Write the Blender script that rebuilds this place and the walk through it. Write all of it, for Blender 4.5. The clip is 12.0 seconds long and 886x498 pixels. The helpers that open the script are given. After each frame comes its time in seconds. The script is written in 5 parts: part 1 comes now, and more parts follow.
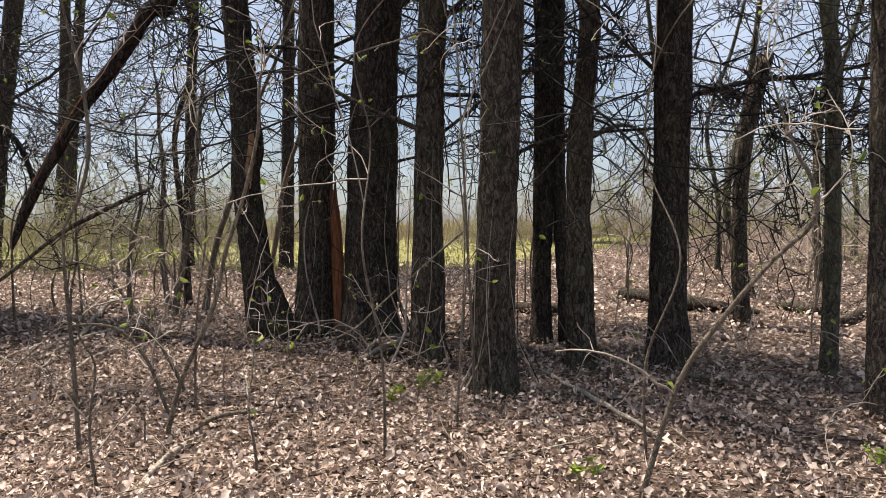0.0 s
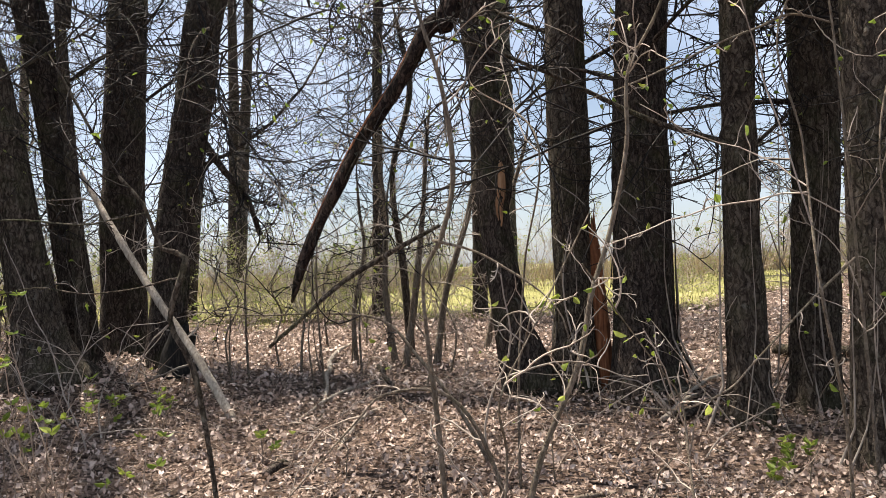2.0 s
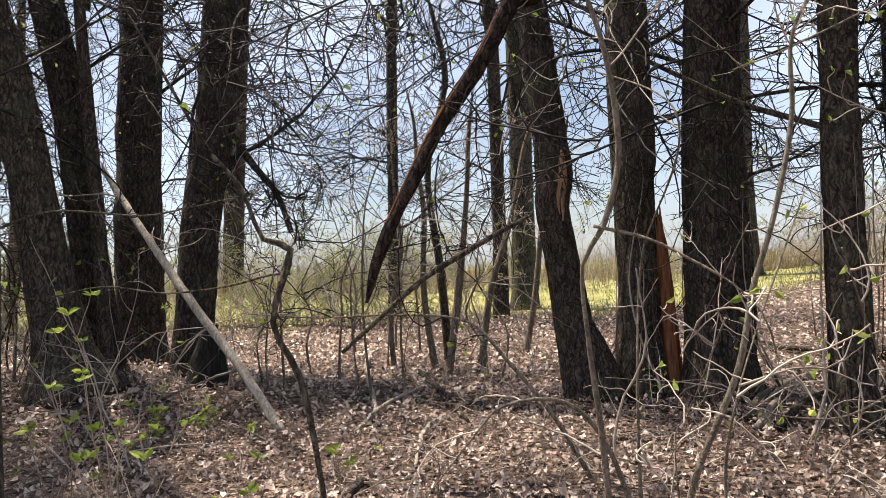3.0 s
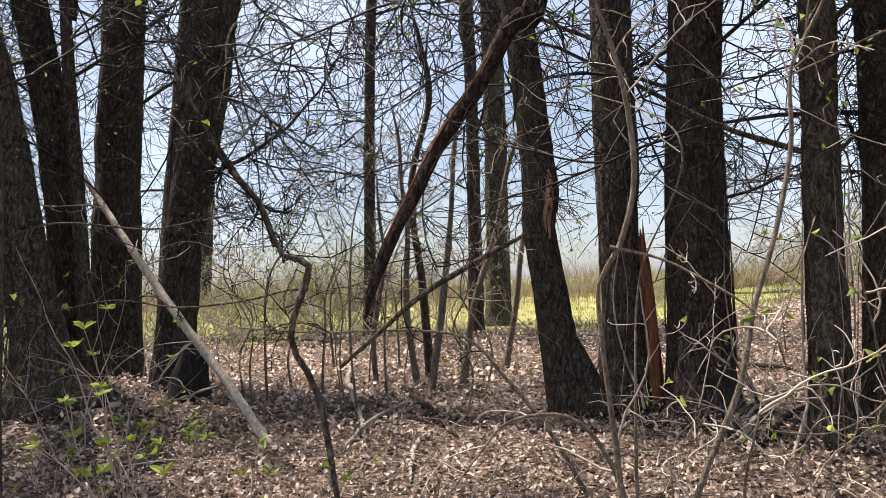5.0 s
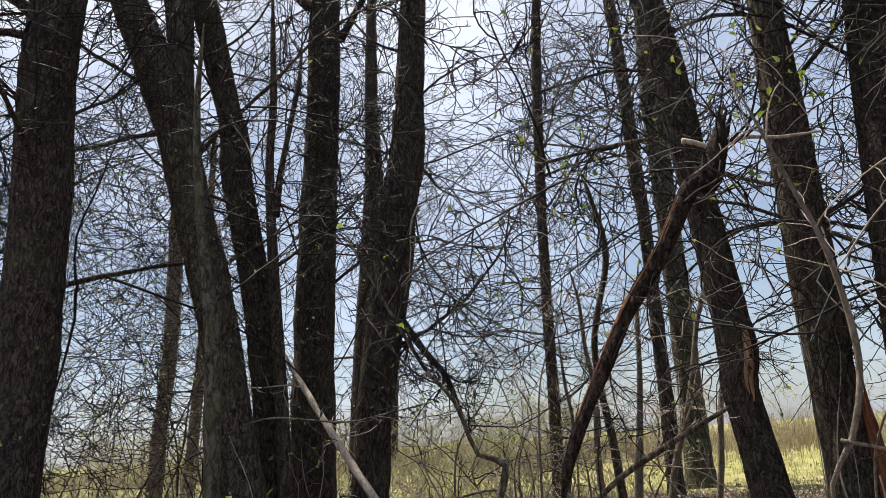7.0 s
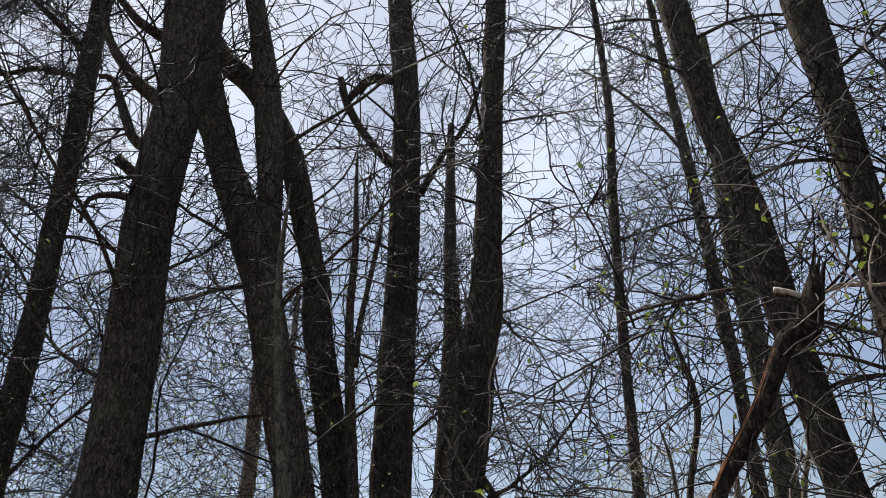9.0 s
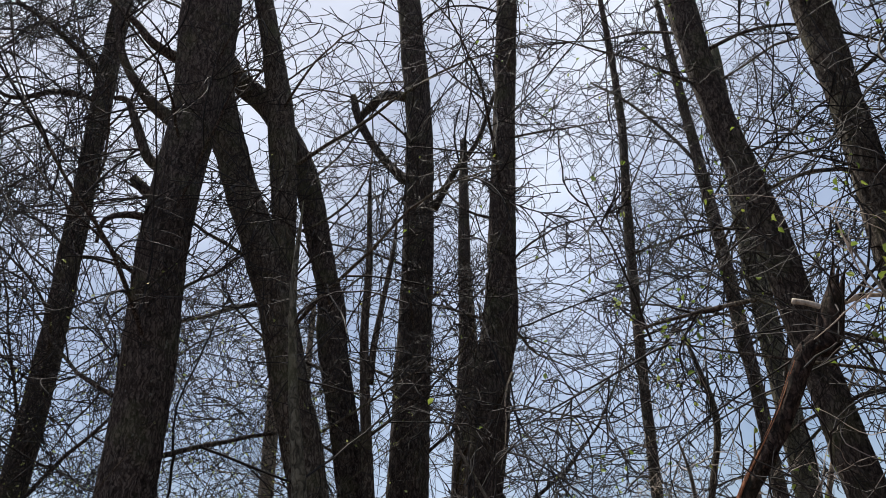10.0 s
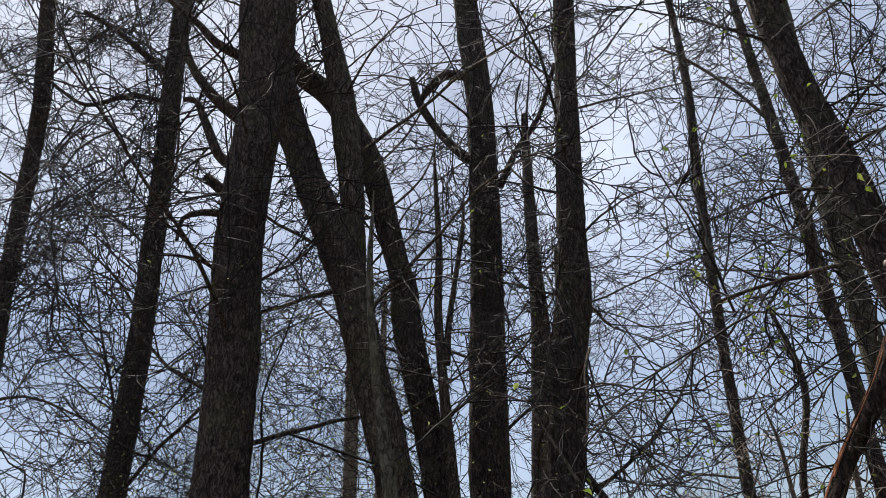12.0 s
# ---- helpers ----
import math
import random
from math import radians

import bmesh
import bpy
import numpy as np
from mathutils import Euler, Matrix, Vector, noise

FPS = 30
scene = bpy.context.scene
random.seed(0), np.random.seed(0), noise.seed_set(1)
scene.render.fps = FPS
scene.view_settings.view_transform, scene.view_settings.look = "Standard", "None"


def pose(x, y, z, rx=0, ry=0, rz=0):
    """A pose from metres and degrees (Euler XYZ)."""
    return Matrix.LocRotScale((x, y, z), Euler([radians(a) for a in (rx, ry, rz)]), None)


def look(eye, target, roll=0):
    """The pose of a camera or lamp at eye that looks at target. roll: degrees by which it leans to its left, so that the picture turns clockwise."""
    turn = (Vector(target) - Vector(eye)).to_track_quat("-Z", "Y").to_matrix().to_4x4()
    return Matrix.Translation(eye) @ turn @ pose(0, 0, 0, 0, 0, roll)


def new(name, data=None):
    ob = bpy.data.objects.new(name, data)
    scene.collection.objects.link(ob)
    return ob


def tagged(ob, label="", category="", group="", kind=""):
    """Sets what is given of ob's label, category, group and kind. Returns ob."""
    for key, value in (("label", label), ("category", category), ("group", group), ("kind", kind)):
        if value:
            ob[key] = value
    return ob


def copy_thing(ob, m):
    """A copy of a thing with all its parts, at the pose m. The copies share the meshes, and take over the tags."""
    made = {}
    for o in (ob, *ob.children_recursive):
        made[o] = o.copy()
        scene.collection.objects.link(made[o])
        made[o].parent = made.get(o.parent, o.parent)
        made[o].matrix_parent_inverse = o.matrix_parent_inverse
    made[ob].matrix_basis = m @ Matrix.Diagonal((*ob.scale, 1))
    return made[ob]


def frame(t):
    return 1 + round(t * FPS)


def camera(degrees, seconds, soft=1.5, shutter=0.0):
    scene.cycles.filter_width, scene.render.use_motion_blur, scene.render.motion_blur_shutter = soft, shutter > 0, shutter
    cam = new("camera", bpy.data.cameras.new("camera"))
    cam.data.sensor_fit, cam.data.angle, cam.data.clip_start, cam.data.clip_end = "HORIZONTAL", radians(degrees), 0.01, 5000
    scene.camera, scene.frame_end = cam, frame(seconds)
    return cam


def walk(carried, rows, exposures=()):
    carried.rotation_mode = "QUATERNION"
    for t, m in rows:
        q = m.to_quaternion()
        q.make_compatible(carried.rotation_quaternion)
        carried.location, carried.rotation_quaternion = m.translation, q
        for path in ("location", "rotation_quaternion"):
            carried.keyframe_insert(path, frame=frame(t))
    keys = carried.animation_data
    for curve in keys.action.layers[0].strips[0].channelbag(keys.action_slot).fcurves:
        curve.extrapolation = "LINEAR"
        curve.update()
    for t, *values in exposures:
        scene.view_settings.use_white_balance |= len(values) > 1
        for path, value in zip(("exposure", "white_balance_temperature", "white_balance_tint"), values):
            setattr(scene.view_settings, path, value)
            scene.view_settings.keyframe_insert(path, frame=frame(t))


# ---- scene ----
cam = camera(61.1, 12.0, soft=0.7)
METRES, EYE, TILT, LEAN, TURN = 4.2, 1.40, -1.9, 0.0, 0.0
ROWS = [
    (0.0, 0.0, 0.0, 0.0, 0.0, 0.0, -0.0),
    (0.5, -0.0439, 0.0524, 0.0089, 8.21, 1.8, 0.98),
    (1.0, -0.15, 0.0954, 0.0005, 11.32, 3.07, 0.49),
    (1.5, -0.2788, 0.1676, 0.004, 10.6, 3.42, 1.42),
    (2.0, -0.4257, 0.2516, 0.0064, 9.45, 3.4, 2.1),
    (2.5, -0.5661, 0.2937, 0.007, 8.43, 3.4, 2.26),
    (3.0, -0.648, 0.3628, 0.0065, 8.0, 3.56, 2.54),
    (5.0, -0.7098, 0.3356, 0.0113, 5.18, 4.58, 2.01),
    (5.5, -0.7062, 0.3218, 0.0128, 4.29, 5.07, 1.99),
    (6.0, -0.72, 0.3177, 0.0127, 7.8, 6.19, 2.01),
    (6.5, -0.7238, 0.325, 0.0292, 14.13, 10.41, 2.63),
    (7.0, -0.7227, 0.3285, 0.0685, 18.92, 16.4, 3.11),
    (7.5, -0.7254, 0.3361, 0.0881, 21.4, 21.15, 2.42),
    (9.5, -0.7274, 0.3481, 0.0894, 25.24, 28.44, 1.2),
    (10.0, -0.7278, 0.3507, 0.0904, 25.93, 28.92, 1.31),
    (10.5, -0.7282, 0.3506, 0.0912, 26.75, 29.17, 1.33),
    (11.0, -0.7284, 0.3479, 0.0906, 27.85, 29.21, 1.32),
    (11.5, -0.7321, 0.3472, 0.0976, 29.69, 28.43, 1.43),
    (12.0, -0.7366, 0.3393, 0.1011, 31.87, 27.3, 1.88),
]
walk(cam, [(t, pose(0, 0, EYE, TILT, LEAN, TURN) @ pose(METRES * x, METRES * y, METRES * z, 90 + pitch, roll, yaw)) for t, x, y, z, yaw, pitch, roll in ROWS], [(0.0, 1.02, 6850, 11), (1.2, 1.35, 6950, 11), (5.5, 1.35, 6850, 11), (7.0, 1.06, 6750, 10), (7.6, 0.86, 6550, 10), (12.0, 0.8, 6450, 10)])

# ---- light ----
SUN_AZ, SUN_EL = radians(62), radians(69)      # azimuth to the left of +y
sun_way = Vector((-math.sin(SUN_AZ) * math.cos(SUN_EL), math.cos(SUN_AZ) * math.cos(SUN_EL), math.sin(SUN_EL)))
world = bpy.data.worlds.new("sky")
scene.world = world
world.use_nodes = True
wt = world.node_tree
sky = wt.nodes.new("ShaderNodeTexSky")
sky.sky_type, sky.sun_disc = 'NISHITA', False
sky.sun_elevation, sky.sun_rotation = SUN_EL, -SUN_AZ
sky.air_density, sky.dust_density, sky.ozone_density = 1.0, 1.3, 2.4
coord = wt.nodes.new("ShaderNodeTexCoord")
veil = wt.nodes.new("ShaderNodeTexNoise")
veil.inputs["Scale"].default_value, veil.inputs["Detail"].default_value = 2.2, 6
vramp = wt.nodes.new("ShaderNodeMapRange")
vramp.inputs[1].default_value, vramp.inputs[2].default_value = 0.35, 0.75
vramp.inputs[3].default_value, vramp.inputs[4].default_value = 0.15, 0.85
wmix = wt.nodes.new("ShaderNodeMix")
wmix.data_type = 'RGBA'
toward = wt.nodes.new("ShaderNodeVectorMath")
toward.operation = 'DOT_PRODUCT'
toward.inputs[1].default_value = sun_way
near_sun = wt.nodes.new("ShaderNodeMapRange")
near_sun.interpolation_type = 'SMOOTHSTEP'
near_sun.inputs[1].default_value, near_sun.inputs[2].default_value = 0.45, 1.0
cloud = wt.nodes.new("ShaderNodeMix")     # thin high cloud, brighter round the sun
cloud.data_type = 'RGBA'
cloud.inputs[6].default_value, cloud.inputs[7].default_value = (8.2, 9.5, 12.0, 1), (14.0, 14.4, 15.6, 1)
wt.links.new(coord.outputs["Generated"], toward.inputs[0])
wt.links.new(toward.outputs["Value"], near_sun.inputs[0])
wt.links.new(near_sun.outputs[0], cloud.inputs[0])
wt.links.new(cloud.outputs[2], wmix.inputs[7])
wt.links.new(coord.outputs["Generated"], veil.inputs["Vector"])
wt.links.new(veil.outputs["Fac"], vramp.inputs[0])
wt.links.new(vramp.outputs[0], wmix.inputs[0])
wt.links.new(sky.outputs[0], wmix.inputs[6])
bg = wt.nodes["Background"]
bg.inputs["Strength"].default_value = 0.053
wt.links.new(wmix.outputs[2], bg.inputs["Color"])
sun_data = bpy.data.lights.new("sun", 'SUN')
sun_data.energy, sun_data.angle, sun_data.color = 5.0, radians(0.9), (1.0, 0.92, 0.82)
sun = new("sun", sun_data)
sun.matrix_world = look((0, 0, 40), Vector((0, 0, 40)) - sun_way)

# ---- materials ----


def ramp_of(nt, source, stops):
    r = nt.nodes.new("ShaderNodeValToRGB")
    while len(r.color_ramp.elements) < len(stops):
        r.color_ramp.elements.new(0.5)
    for e, (p, c) in zip(r.color_ramp.elements, stops):
        e.position, e.color = p, (*c, 1)
    nt.links.new(source, r.inputs[0])
    return r.outputs[0]


def noise_of(nt, vector, scale, detail=5, rough=0.6):
    n = nt.nodes.new("ShaderNodeTexNoise")
    n.inputs["Scale"].default_value, n.inputs["Detail"].default_value, n.inputs["Roughness"].default_value = scale, detail, rough
    if vector is not None:
        nt.links.new(vector, n.inputs["Vector"])
    return n.outputs["Fac"]


def mixed(nt, fac, a, b, how='MIX'):
    m = nt.nodes.new("ShaderNodeMix")
    m.data_type, m.blend_type = 'RGBA', how
    for socket, value in ((m.inputs[0], fac), (m.inputs[6], a), (m.inputs[7], b)):
        if isinstance(value, (int, float)):
            socket.default_value = value
        elif isinstance(value, tuple):
            socket.default_value = (*value, 1)
        else:
            nt.links.new(value, socket)
    return m.outputs[2]


def base_material(name, rough=0.85, spec=0.25):
    m = bpy.data.materials.new(name)
    m.use_nodes = True
    b = m.node_tree.nodes["Principled BSDF"]
    b.inputs["Roughness"].default_value = rough
    b.inputs["Specular IOR Level"].default_value = spec
    return m, m.node_tree, b


def bump_of(nt, b, height, strength, distance):
    n = nt.nodes.new("ShaderNodeBump")
    n.inputs["Strength"].default_value, n.inputs["Distance"].default_value = strength, distance
    nt.links.new(height, n.inputs["Height"])
    nt.links.new(n.outputs[0], b.inputs["Normal"])


def stretched(nt, sx, sy, sz):
    tc = nt.nodes.new("ShaderNodeTexCoord")
    mp = nt.nodes.new("ShaderNodeMapping")
    mp.inputs["Scale"].default_value = (sx, sy, sz)
    nt.links.new(tc.outputs["Object"], mp.inputs["Vector"])
    return tc.outputs["Object"], mp.outputs[0]


def bark_material(name, dark, mid, light, moss=(0.09, 0.11, 0.045), moss_amount=0.35):
    m, nt, b = base_material(name, 0.95, 0.12)
    plain, tall = stretched(nt, 30, 30, 5.5)
    sway = nt.nodes.new("ShaderNodeVectorMath")
    sway.operation = 'MULTIPLY_ADD'
    drift = nt.nodes.new("ShaderNodeTexNoise")
    drift.inputs["Scale"].default_value, drift.inputs["Detail"].default_value = 9, 5
    nt.links.new(plain, drift.inputs["Vector"])
    nt.links.new(drift.outputs["Color"], sway.inputs[0])
    sway.inputs[1].default_value = (4.2, 4.2, 1.3)
    nt.links.new(tall, sway.inputs[2])
    plate = nt.nodes.new("ShaderNodeTexVoronoi")
    plate.feature = 'DISTANCE_TO_EDGE'
    plate.inputs["Scale"].default_value = 0.8
    nt.links.new(sway.outputs[0], plate.inputs["Vector"])
    grain = noise_of(nt, sway.outputs[0], 1.0, 7, 0.7)
    crack = nt.nodes.new("ShaderNodeMapRange")
    crack.inputs[2].default_value = 0.2
    nt.links.new(plate.outputs["Distance"], crack.inputs[0])
    height = nt.nodes.new("ShaderNodeMath")
    height.operation = 'MULTIPLY_ADD'
    height.inputs[1].default_value = 0.2
    nt.links.new(crack.outputs[0], height.inputs[0])
    nt.links.new(grain, height.inputs[2])
    col = ramp_of(nt, height.outputs[0], [(0.4, dark), (0.6, mid), (0.82, light)])
    patch = noise_of(nt, plain, 2.2, 4)
    fac = ramp_of(nt, patch, [(0.5, (0, 0, 0)), (0.75, (moss_amount,) * 3)])
    col = mixed(nt, fac, col, moss)
    spots = ramp_of(nt, noise_of(nt, plain, 14, 3), [(0.64, (0, 0, 0)), (0.72, (0.35, 0.35, 0.35))])
    col = mixed(nt, spots, col, (0.26, 0.27, 0.23))
    nt.links.new(col, b.inputs["Base Color"])
    bump_of(nt, b, height.outputs[0], 1.0, 0.035)
    return m


BARK_DARK = bark_material("bark_dark", (0.011, 0.0088, 0.0076), (0.044, 0.035, 0.03), (0.135, 0.11, 0.094))
BARK_DEAD = bark_material("bark_dead", (0.004, 0.003, 0.003), (0.02, 0.014, 0.012), (0.075, 0.052, 0.042), moss_amount=0.1)
BARK_GREY = bark_material("bark_grey", (0.014, 0.011, 0.009), (0.062, 0.05, 0.04), (0.17, 0.145, 0.118))
BARK_MOSS = bark_material("bark_mossy", (0.022, 0.021, 0.016), (0.075, 0.07, 0.052), (0.17, 0.158, 0.122), (0.1, 0.115, 0.05), 0.7)
BARK_SMOOTH = bark_material("bark_smooth", (0.09, 0.073, 0.056), (0.17, 0.14, 0.11), (0.27, 0.23, 0.185), (0.12, 0.14, 0.07), 0.3)


def wood_material(name, a, c, d, rough=0.85, along=3.0):
    m, nt, b = base_material(name, rough, 0.2)
    plain, tall = stretched(nt, 45, 45, along)
    grain = noise_of(nt, tall, 1.0, 5, 0.6)
    col = ramp_of(nt, grain, [(0.3, a), (0.5, c), (0.72, d)])
    col = mixed(nt, ramp_of(nt, noise_of(nt, plain, 5, 4), [(0.5, (0, 0, 0)), (0.7, (0.5, 0.5, 0.5))]), col, a)
    nt.links.new(col, b.inputs["Base Color"])
    bump_of(nt, b, grain, 0.6, 0.006)
    return m


WOOD_PALE = wood_material("weathered_wood", (0.16, 0.13, 0.1), (0.33, 0.29, 0.24), (0.5, 0.45, 0.38))
WOOD_RED = wood_material("rotten_wood", (0.08, 0.03, 0.015), (0.22, 0.085, 0.04), (0.34, 0.16, 0.08))
WOOD_SCAR = wood_material("bare_wood", (0.16, 0.09, 0.05), (0.36, 0.21, 0.12), (0.5, 0.34, 0.22))
WOOD_BLACK = wood_material("charred_wood", (0.006, 0.006, 0.006), (0.015, 0.014, 0.013), (0.05, 0.045, 0.04))


def twig_material(name, a, c):
    m, nt, b = base_material(name, 0.75, 0.3)
    plain, _ = stretched(nt, 1, 1, 1)
    col = ramp_of(nt, noise_of(nt, plain, 6, 3), [(0.35, a), (0.65, c)])
    geo = nt.nodes.new("ShaderNodeNewGeometry")
    hue = ramp_of(nt, geo.outputs["Random Per Island"], [(0.0, (0.6, 0.6, 0.6)), (1.0, (1.35, 1.3, 1.25))])
    nt.links.new(mixed(nt, 1.0, col, hue, 'MULTIPLY'), b.inputs["Base Color"])
    return m


# near-black: the backlit look of twigs against the sky is put into the colour
TWIG_SILHOUETTE = twig_material("twig_silhouette", (0.006, 0.005, 0.0045), (0.016, 0.013, 0.012))
TWIG_PALE = twig_material("twig_pale", (0.2, 0.17, 0.145), (0.37, 0.33, 0.29))
TWIG_STICK = twig_material("twig_fallen", (0.12, 0.09, 0.07), (0.34, 0.28, 0.23))


def leaf_material(name, stops, through_light, rough=0.6):
    m, nt, b = base_material(name, rough, 0.3)
    geo = nt.nodes.new("ShaderNodeNewGeometry")
    col = ramp_of(nt, geo.outputs["Random Per Island"], stops)
    plain, _ = stretched(nt, 1, 1, 1)
    col = mixed(nt, 0.5, col, ramp_of(nt, noise_of(nt, plain, 60, 3), [(0.35, (0.55, 0.55, 0.55)), (0.65, (1, 1, 1))]), 'MULTIPLY')
    nt.links.new(col, b.inputs["Base Color"])
    tr = nt.nodes.new("ShaderNodeBsdfTranslucent")
    nt.links.new(col, tr.inputs["Color"])
    mx = nt.nodes.new("ShaderNodeMixShader")
    mx.inputs[0].default_value = through_light
    nt.links.new(b.outputs[0], mx.inputs[1])
    nt.links.new(tr.outputs[0], mx.inputs[2])
    nt.links.new(mx.outputs[0], nt.nodes["Material Output"].inputs["Surface"])
    return m


LITTER = leaf_material("dead_leaf", [(0.0, (0.13, 0.09, 0.072)), (0.25, (0.31, 0.228, 0.185)), (0.6, (0.5, 0.385, 0.325)), (1.0, (0.68, 0.565, 0.495))], 0.15, 0.42)
FRESH = leaf_material("young_leaf", [(0.0, (0.13, 0.2, 0.035)), (0.6, (0.23, 0.31, 0.05)), (1.0, (0.36, 0.41, 0.09))], 0.45, 0.45)
OLIVE = leaf_material("brush_leaf", [(0.0, (0.17, 0.2, 0.06)), (0.6, (0.29, 0.33, 0.11)), (1.0, (0.4, 0.42, 0.18))], 0.45)
BLADE = leaf_material("grass_blade", [(0.0, (0.12, 0.14, 0.045)), (0.6, (0.2, 0.2, 0.075)), (1.0, (0.33, 0.29, 0.15))], 0.2)
WEED = leaf_material("dry_weed", [(0.0, (0.2, 0.15, 0.09)), (0.6, (0.34, 0.26, 0.17)), (1.0, (0.45, 0.37, 0.25))], 0.2)


def ground_material():
    m, nt, b = base_material("forest_floor", 0.95, 0.15)
    plain, _ = stretched(nt, 1, 1, 1)
    vor = nt.nodes.new("ShaderNodeTexVoronoi")
    vor.inputs["Scale"].default_value = 24
    nt.links.new(plain, vor.inputs["Vector"])
    sep = nt.nodes.new("ShaderNodeSeparateColor")
    nt.links.new(vor.outputs["Color"], sep.inputs[0])
    leaf = ramp_of(nt, sep.outputs[0], [(0.0, (0.03, 0.021, 0.017)), (0.45, (0.085, 0.06, 0.047)), (0.8, (0.18, 0.13, 0.105)), (1.0, (0.32, 0.25, 0.21))])
    soil = ramp_of(nt, noise_of(nt, plain, 3.5, 6), [(0.35, (0.5, 0.48, 0.46)), (0.6, (1, 1, 1))])
    brown = mixed(nt, 0.8, leaf, soil, 'MULTIPLY')
    grass = ramp_of(nt, noise_of(nt, plain, 1.3, 8, 0.7), [(0.3, (0.13, 0.135, 0.05)), (0.5, (0.22, 0.215, 0.08)), (0.7, (0.33, 0.3, 0.15))])
    sp = nt.nodes.new("ShaderNodeSeparateXYZ")
    nt.links.new(plain, sp.inputs[0])

    def calc(op, *args):
        n = nt.nodes.new("ShaderNodeMath")
        n.operation = op
        for s, v in zip(n.inputs, args):
            if isinstance(v, (int, float)):
                s.default_value = v
            else:
                nt.links.new(v, s)
        return n.outputs[0]
    # the wood's edge: about y = 18, further off to the right
    edge = calc('ADD', calc('MULTIPLY', calc('MAXIMUM', calc('SUBTRACT', sp.outputs[0], 1.0), 0.0), 1.6), 18.3)
    wobble = calc('MULTIPLY', calc('SUBTRACT', noise_of(nt, plain, 0.5, 5, 0.65), 0.5), 9.0)
    fac = calc('ADD', calc('SUBTRACT', sp.outputs[1], edge), wobble)
    clampf = nt.nodes.new("ShaderNodeMapRange")
    clampf.inputs[1].default_value, clampf.inputs[2].default_value = -0.8, 0.8
    nt.links.new(fac, clampf.inputs[0])
    nt.links.new(mixed(nt, clampf.outputs[0], brown, grass), b.inputs["Base Color"])
    bump_of(nt, b, vor.outputs["Distance"], 0.7, 0.03)
    return m


GROUND = ground_material()

# ---- mesh helpers ----
rng = np.random.default_rng(11)


def lattice(p):
    """Smooth value noise, 0 to 1, for an array of points."""
    i = np.floor(p).astype(np.int64)
    f = p - i
    f = f * f * (3 - 2 * f)
    total = 0
    for dx in (0, 1):
        for dy in (0, 1):
            for dz in (0, 1):
                h = ((i[..., 0] + dx) * 73856093) ^ ((i[..., 1] + dy) * 19349663) ^ ((i[..., 2] + dz) * 83492791)
                h = (h ^ (h >> 13)) & 0xFFFFFF
                h = (h * 1274126177 + 12345) & 0xFFFFFFFF
                h = ((h ^ (h >> 16)) & 0xFFFF) / 65535.0
                w = (f[..., 0] if dx else 1 - f[..., 0]) * (f[..., 1] if dy else 1 - f[..., 1]) * (f[..., 2] if dz else 1 - f[..., 2])
                total = total + h * w
    return total


def ground_z(x, y):
    x, y = np.asarray(x, float), np.asarray(y, float)
    u = y - 6.5
    z = np.minimum(-0.25 + 0.025 * (np.sqrt(u * u + 1) + u), 0.8 + 0.002 * np.maximum(y - 26, 0))
    z = z + 0.46 * np.exp(-(((x + 8.6) / 1.7) ** 2 + ((y - 9.9) / 1.7) ** 2))
    z = z + 0.012 * np.clip(x, 0, 30) * np.clip((y - 16) / 20, 0, 1)
    p = np.stack([x * 0.55, y * 0.55, np.zeros_like(x) + 0.3], -1)
    near = np.clip(1.5 - np.hypot(x + 3, y - 8) / 40, 0, 1)
    return z + near * (0.1 * (lattice(p) - 0.5) + 0.06 * (lattice(p * 3.1 + 7) - 0.5))


def mesh_of(name, verts, faces, mat, smooth=True):
    """A mesh from arrays: verts n x 3, faces a list of index arrays (m x 3 or m x 4)."""
    me = bpy.data.meshes.new(name)
    faces = [f for f in faces if len(f)]
    me.vertices.add(len(verts))
    me.vertices.foreach_set("co", np.ascontiguousarray(verts, np.float32).ravel())
    loops = np.concatenate([f.ravel() for f in faces])
    totals = np.concatenate([np.full(len(f), f.shape[1]) for f in faces])
    me.loops.add(len(loops))
    me.loops.foreach_set("vertex_index", loops.astype(np.int32))
    me.polygons.add(len(totals))
    me.polygons.foreach_set("loop_start", (np.cumsum(totals) - totals).astype(np.int32))
    me.polygons.foreach_set("use_smooth", np.full(len(totals), smooth))
    me.update(calc_edges=True)
    me.materials.append(mat)
    return me


def part(name, me, parent, label=""):
    ob = new(name, me)
    ob.parent = parent
    return tagged(ob, label)


def thing(name, at, label, category, group="", kind=""):
    ob = new(name)
    ob.location = at
    ob.empty_display_size = 0.2
    return tagged(ob, label, category, group, kind)


def unit(v):
    return v / np.maximum(np.linalg.norm(v, axis=-1, keepdims=True), 1e-9)


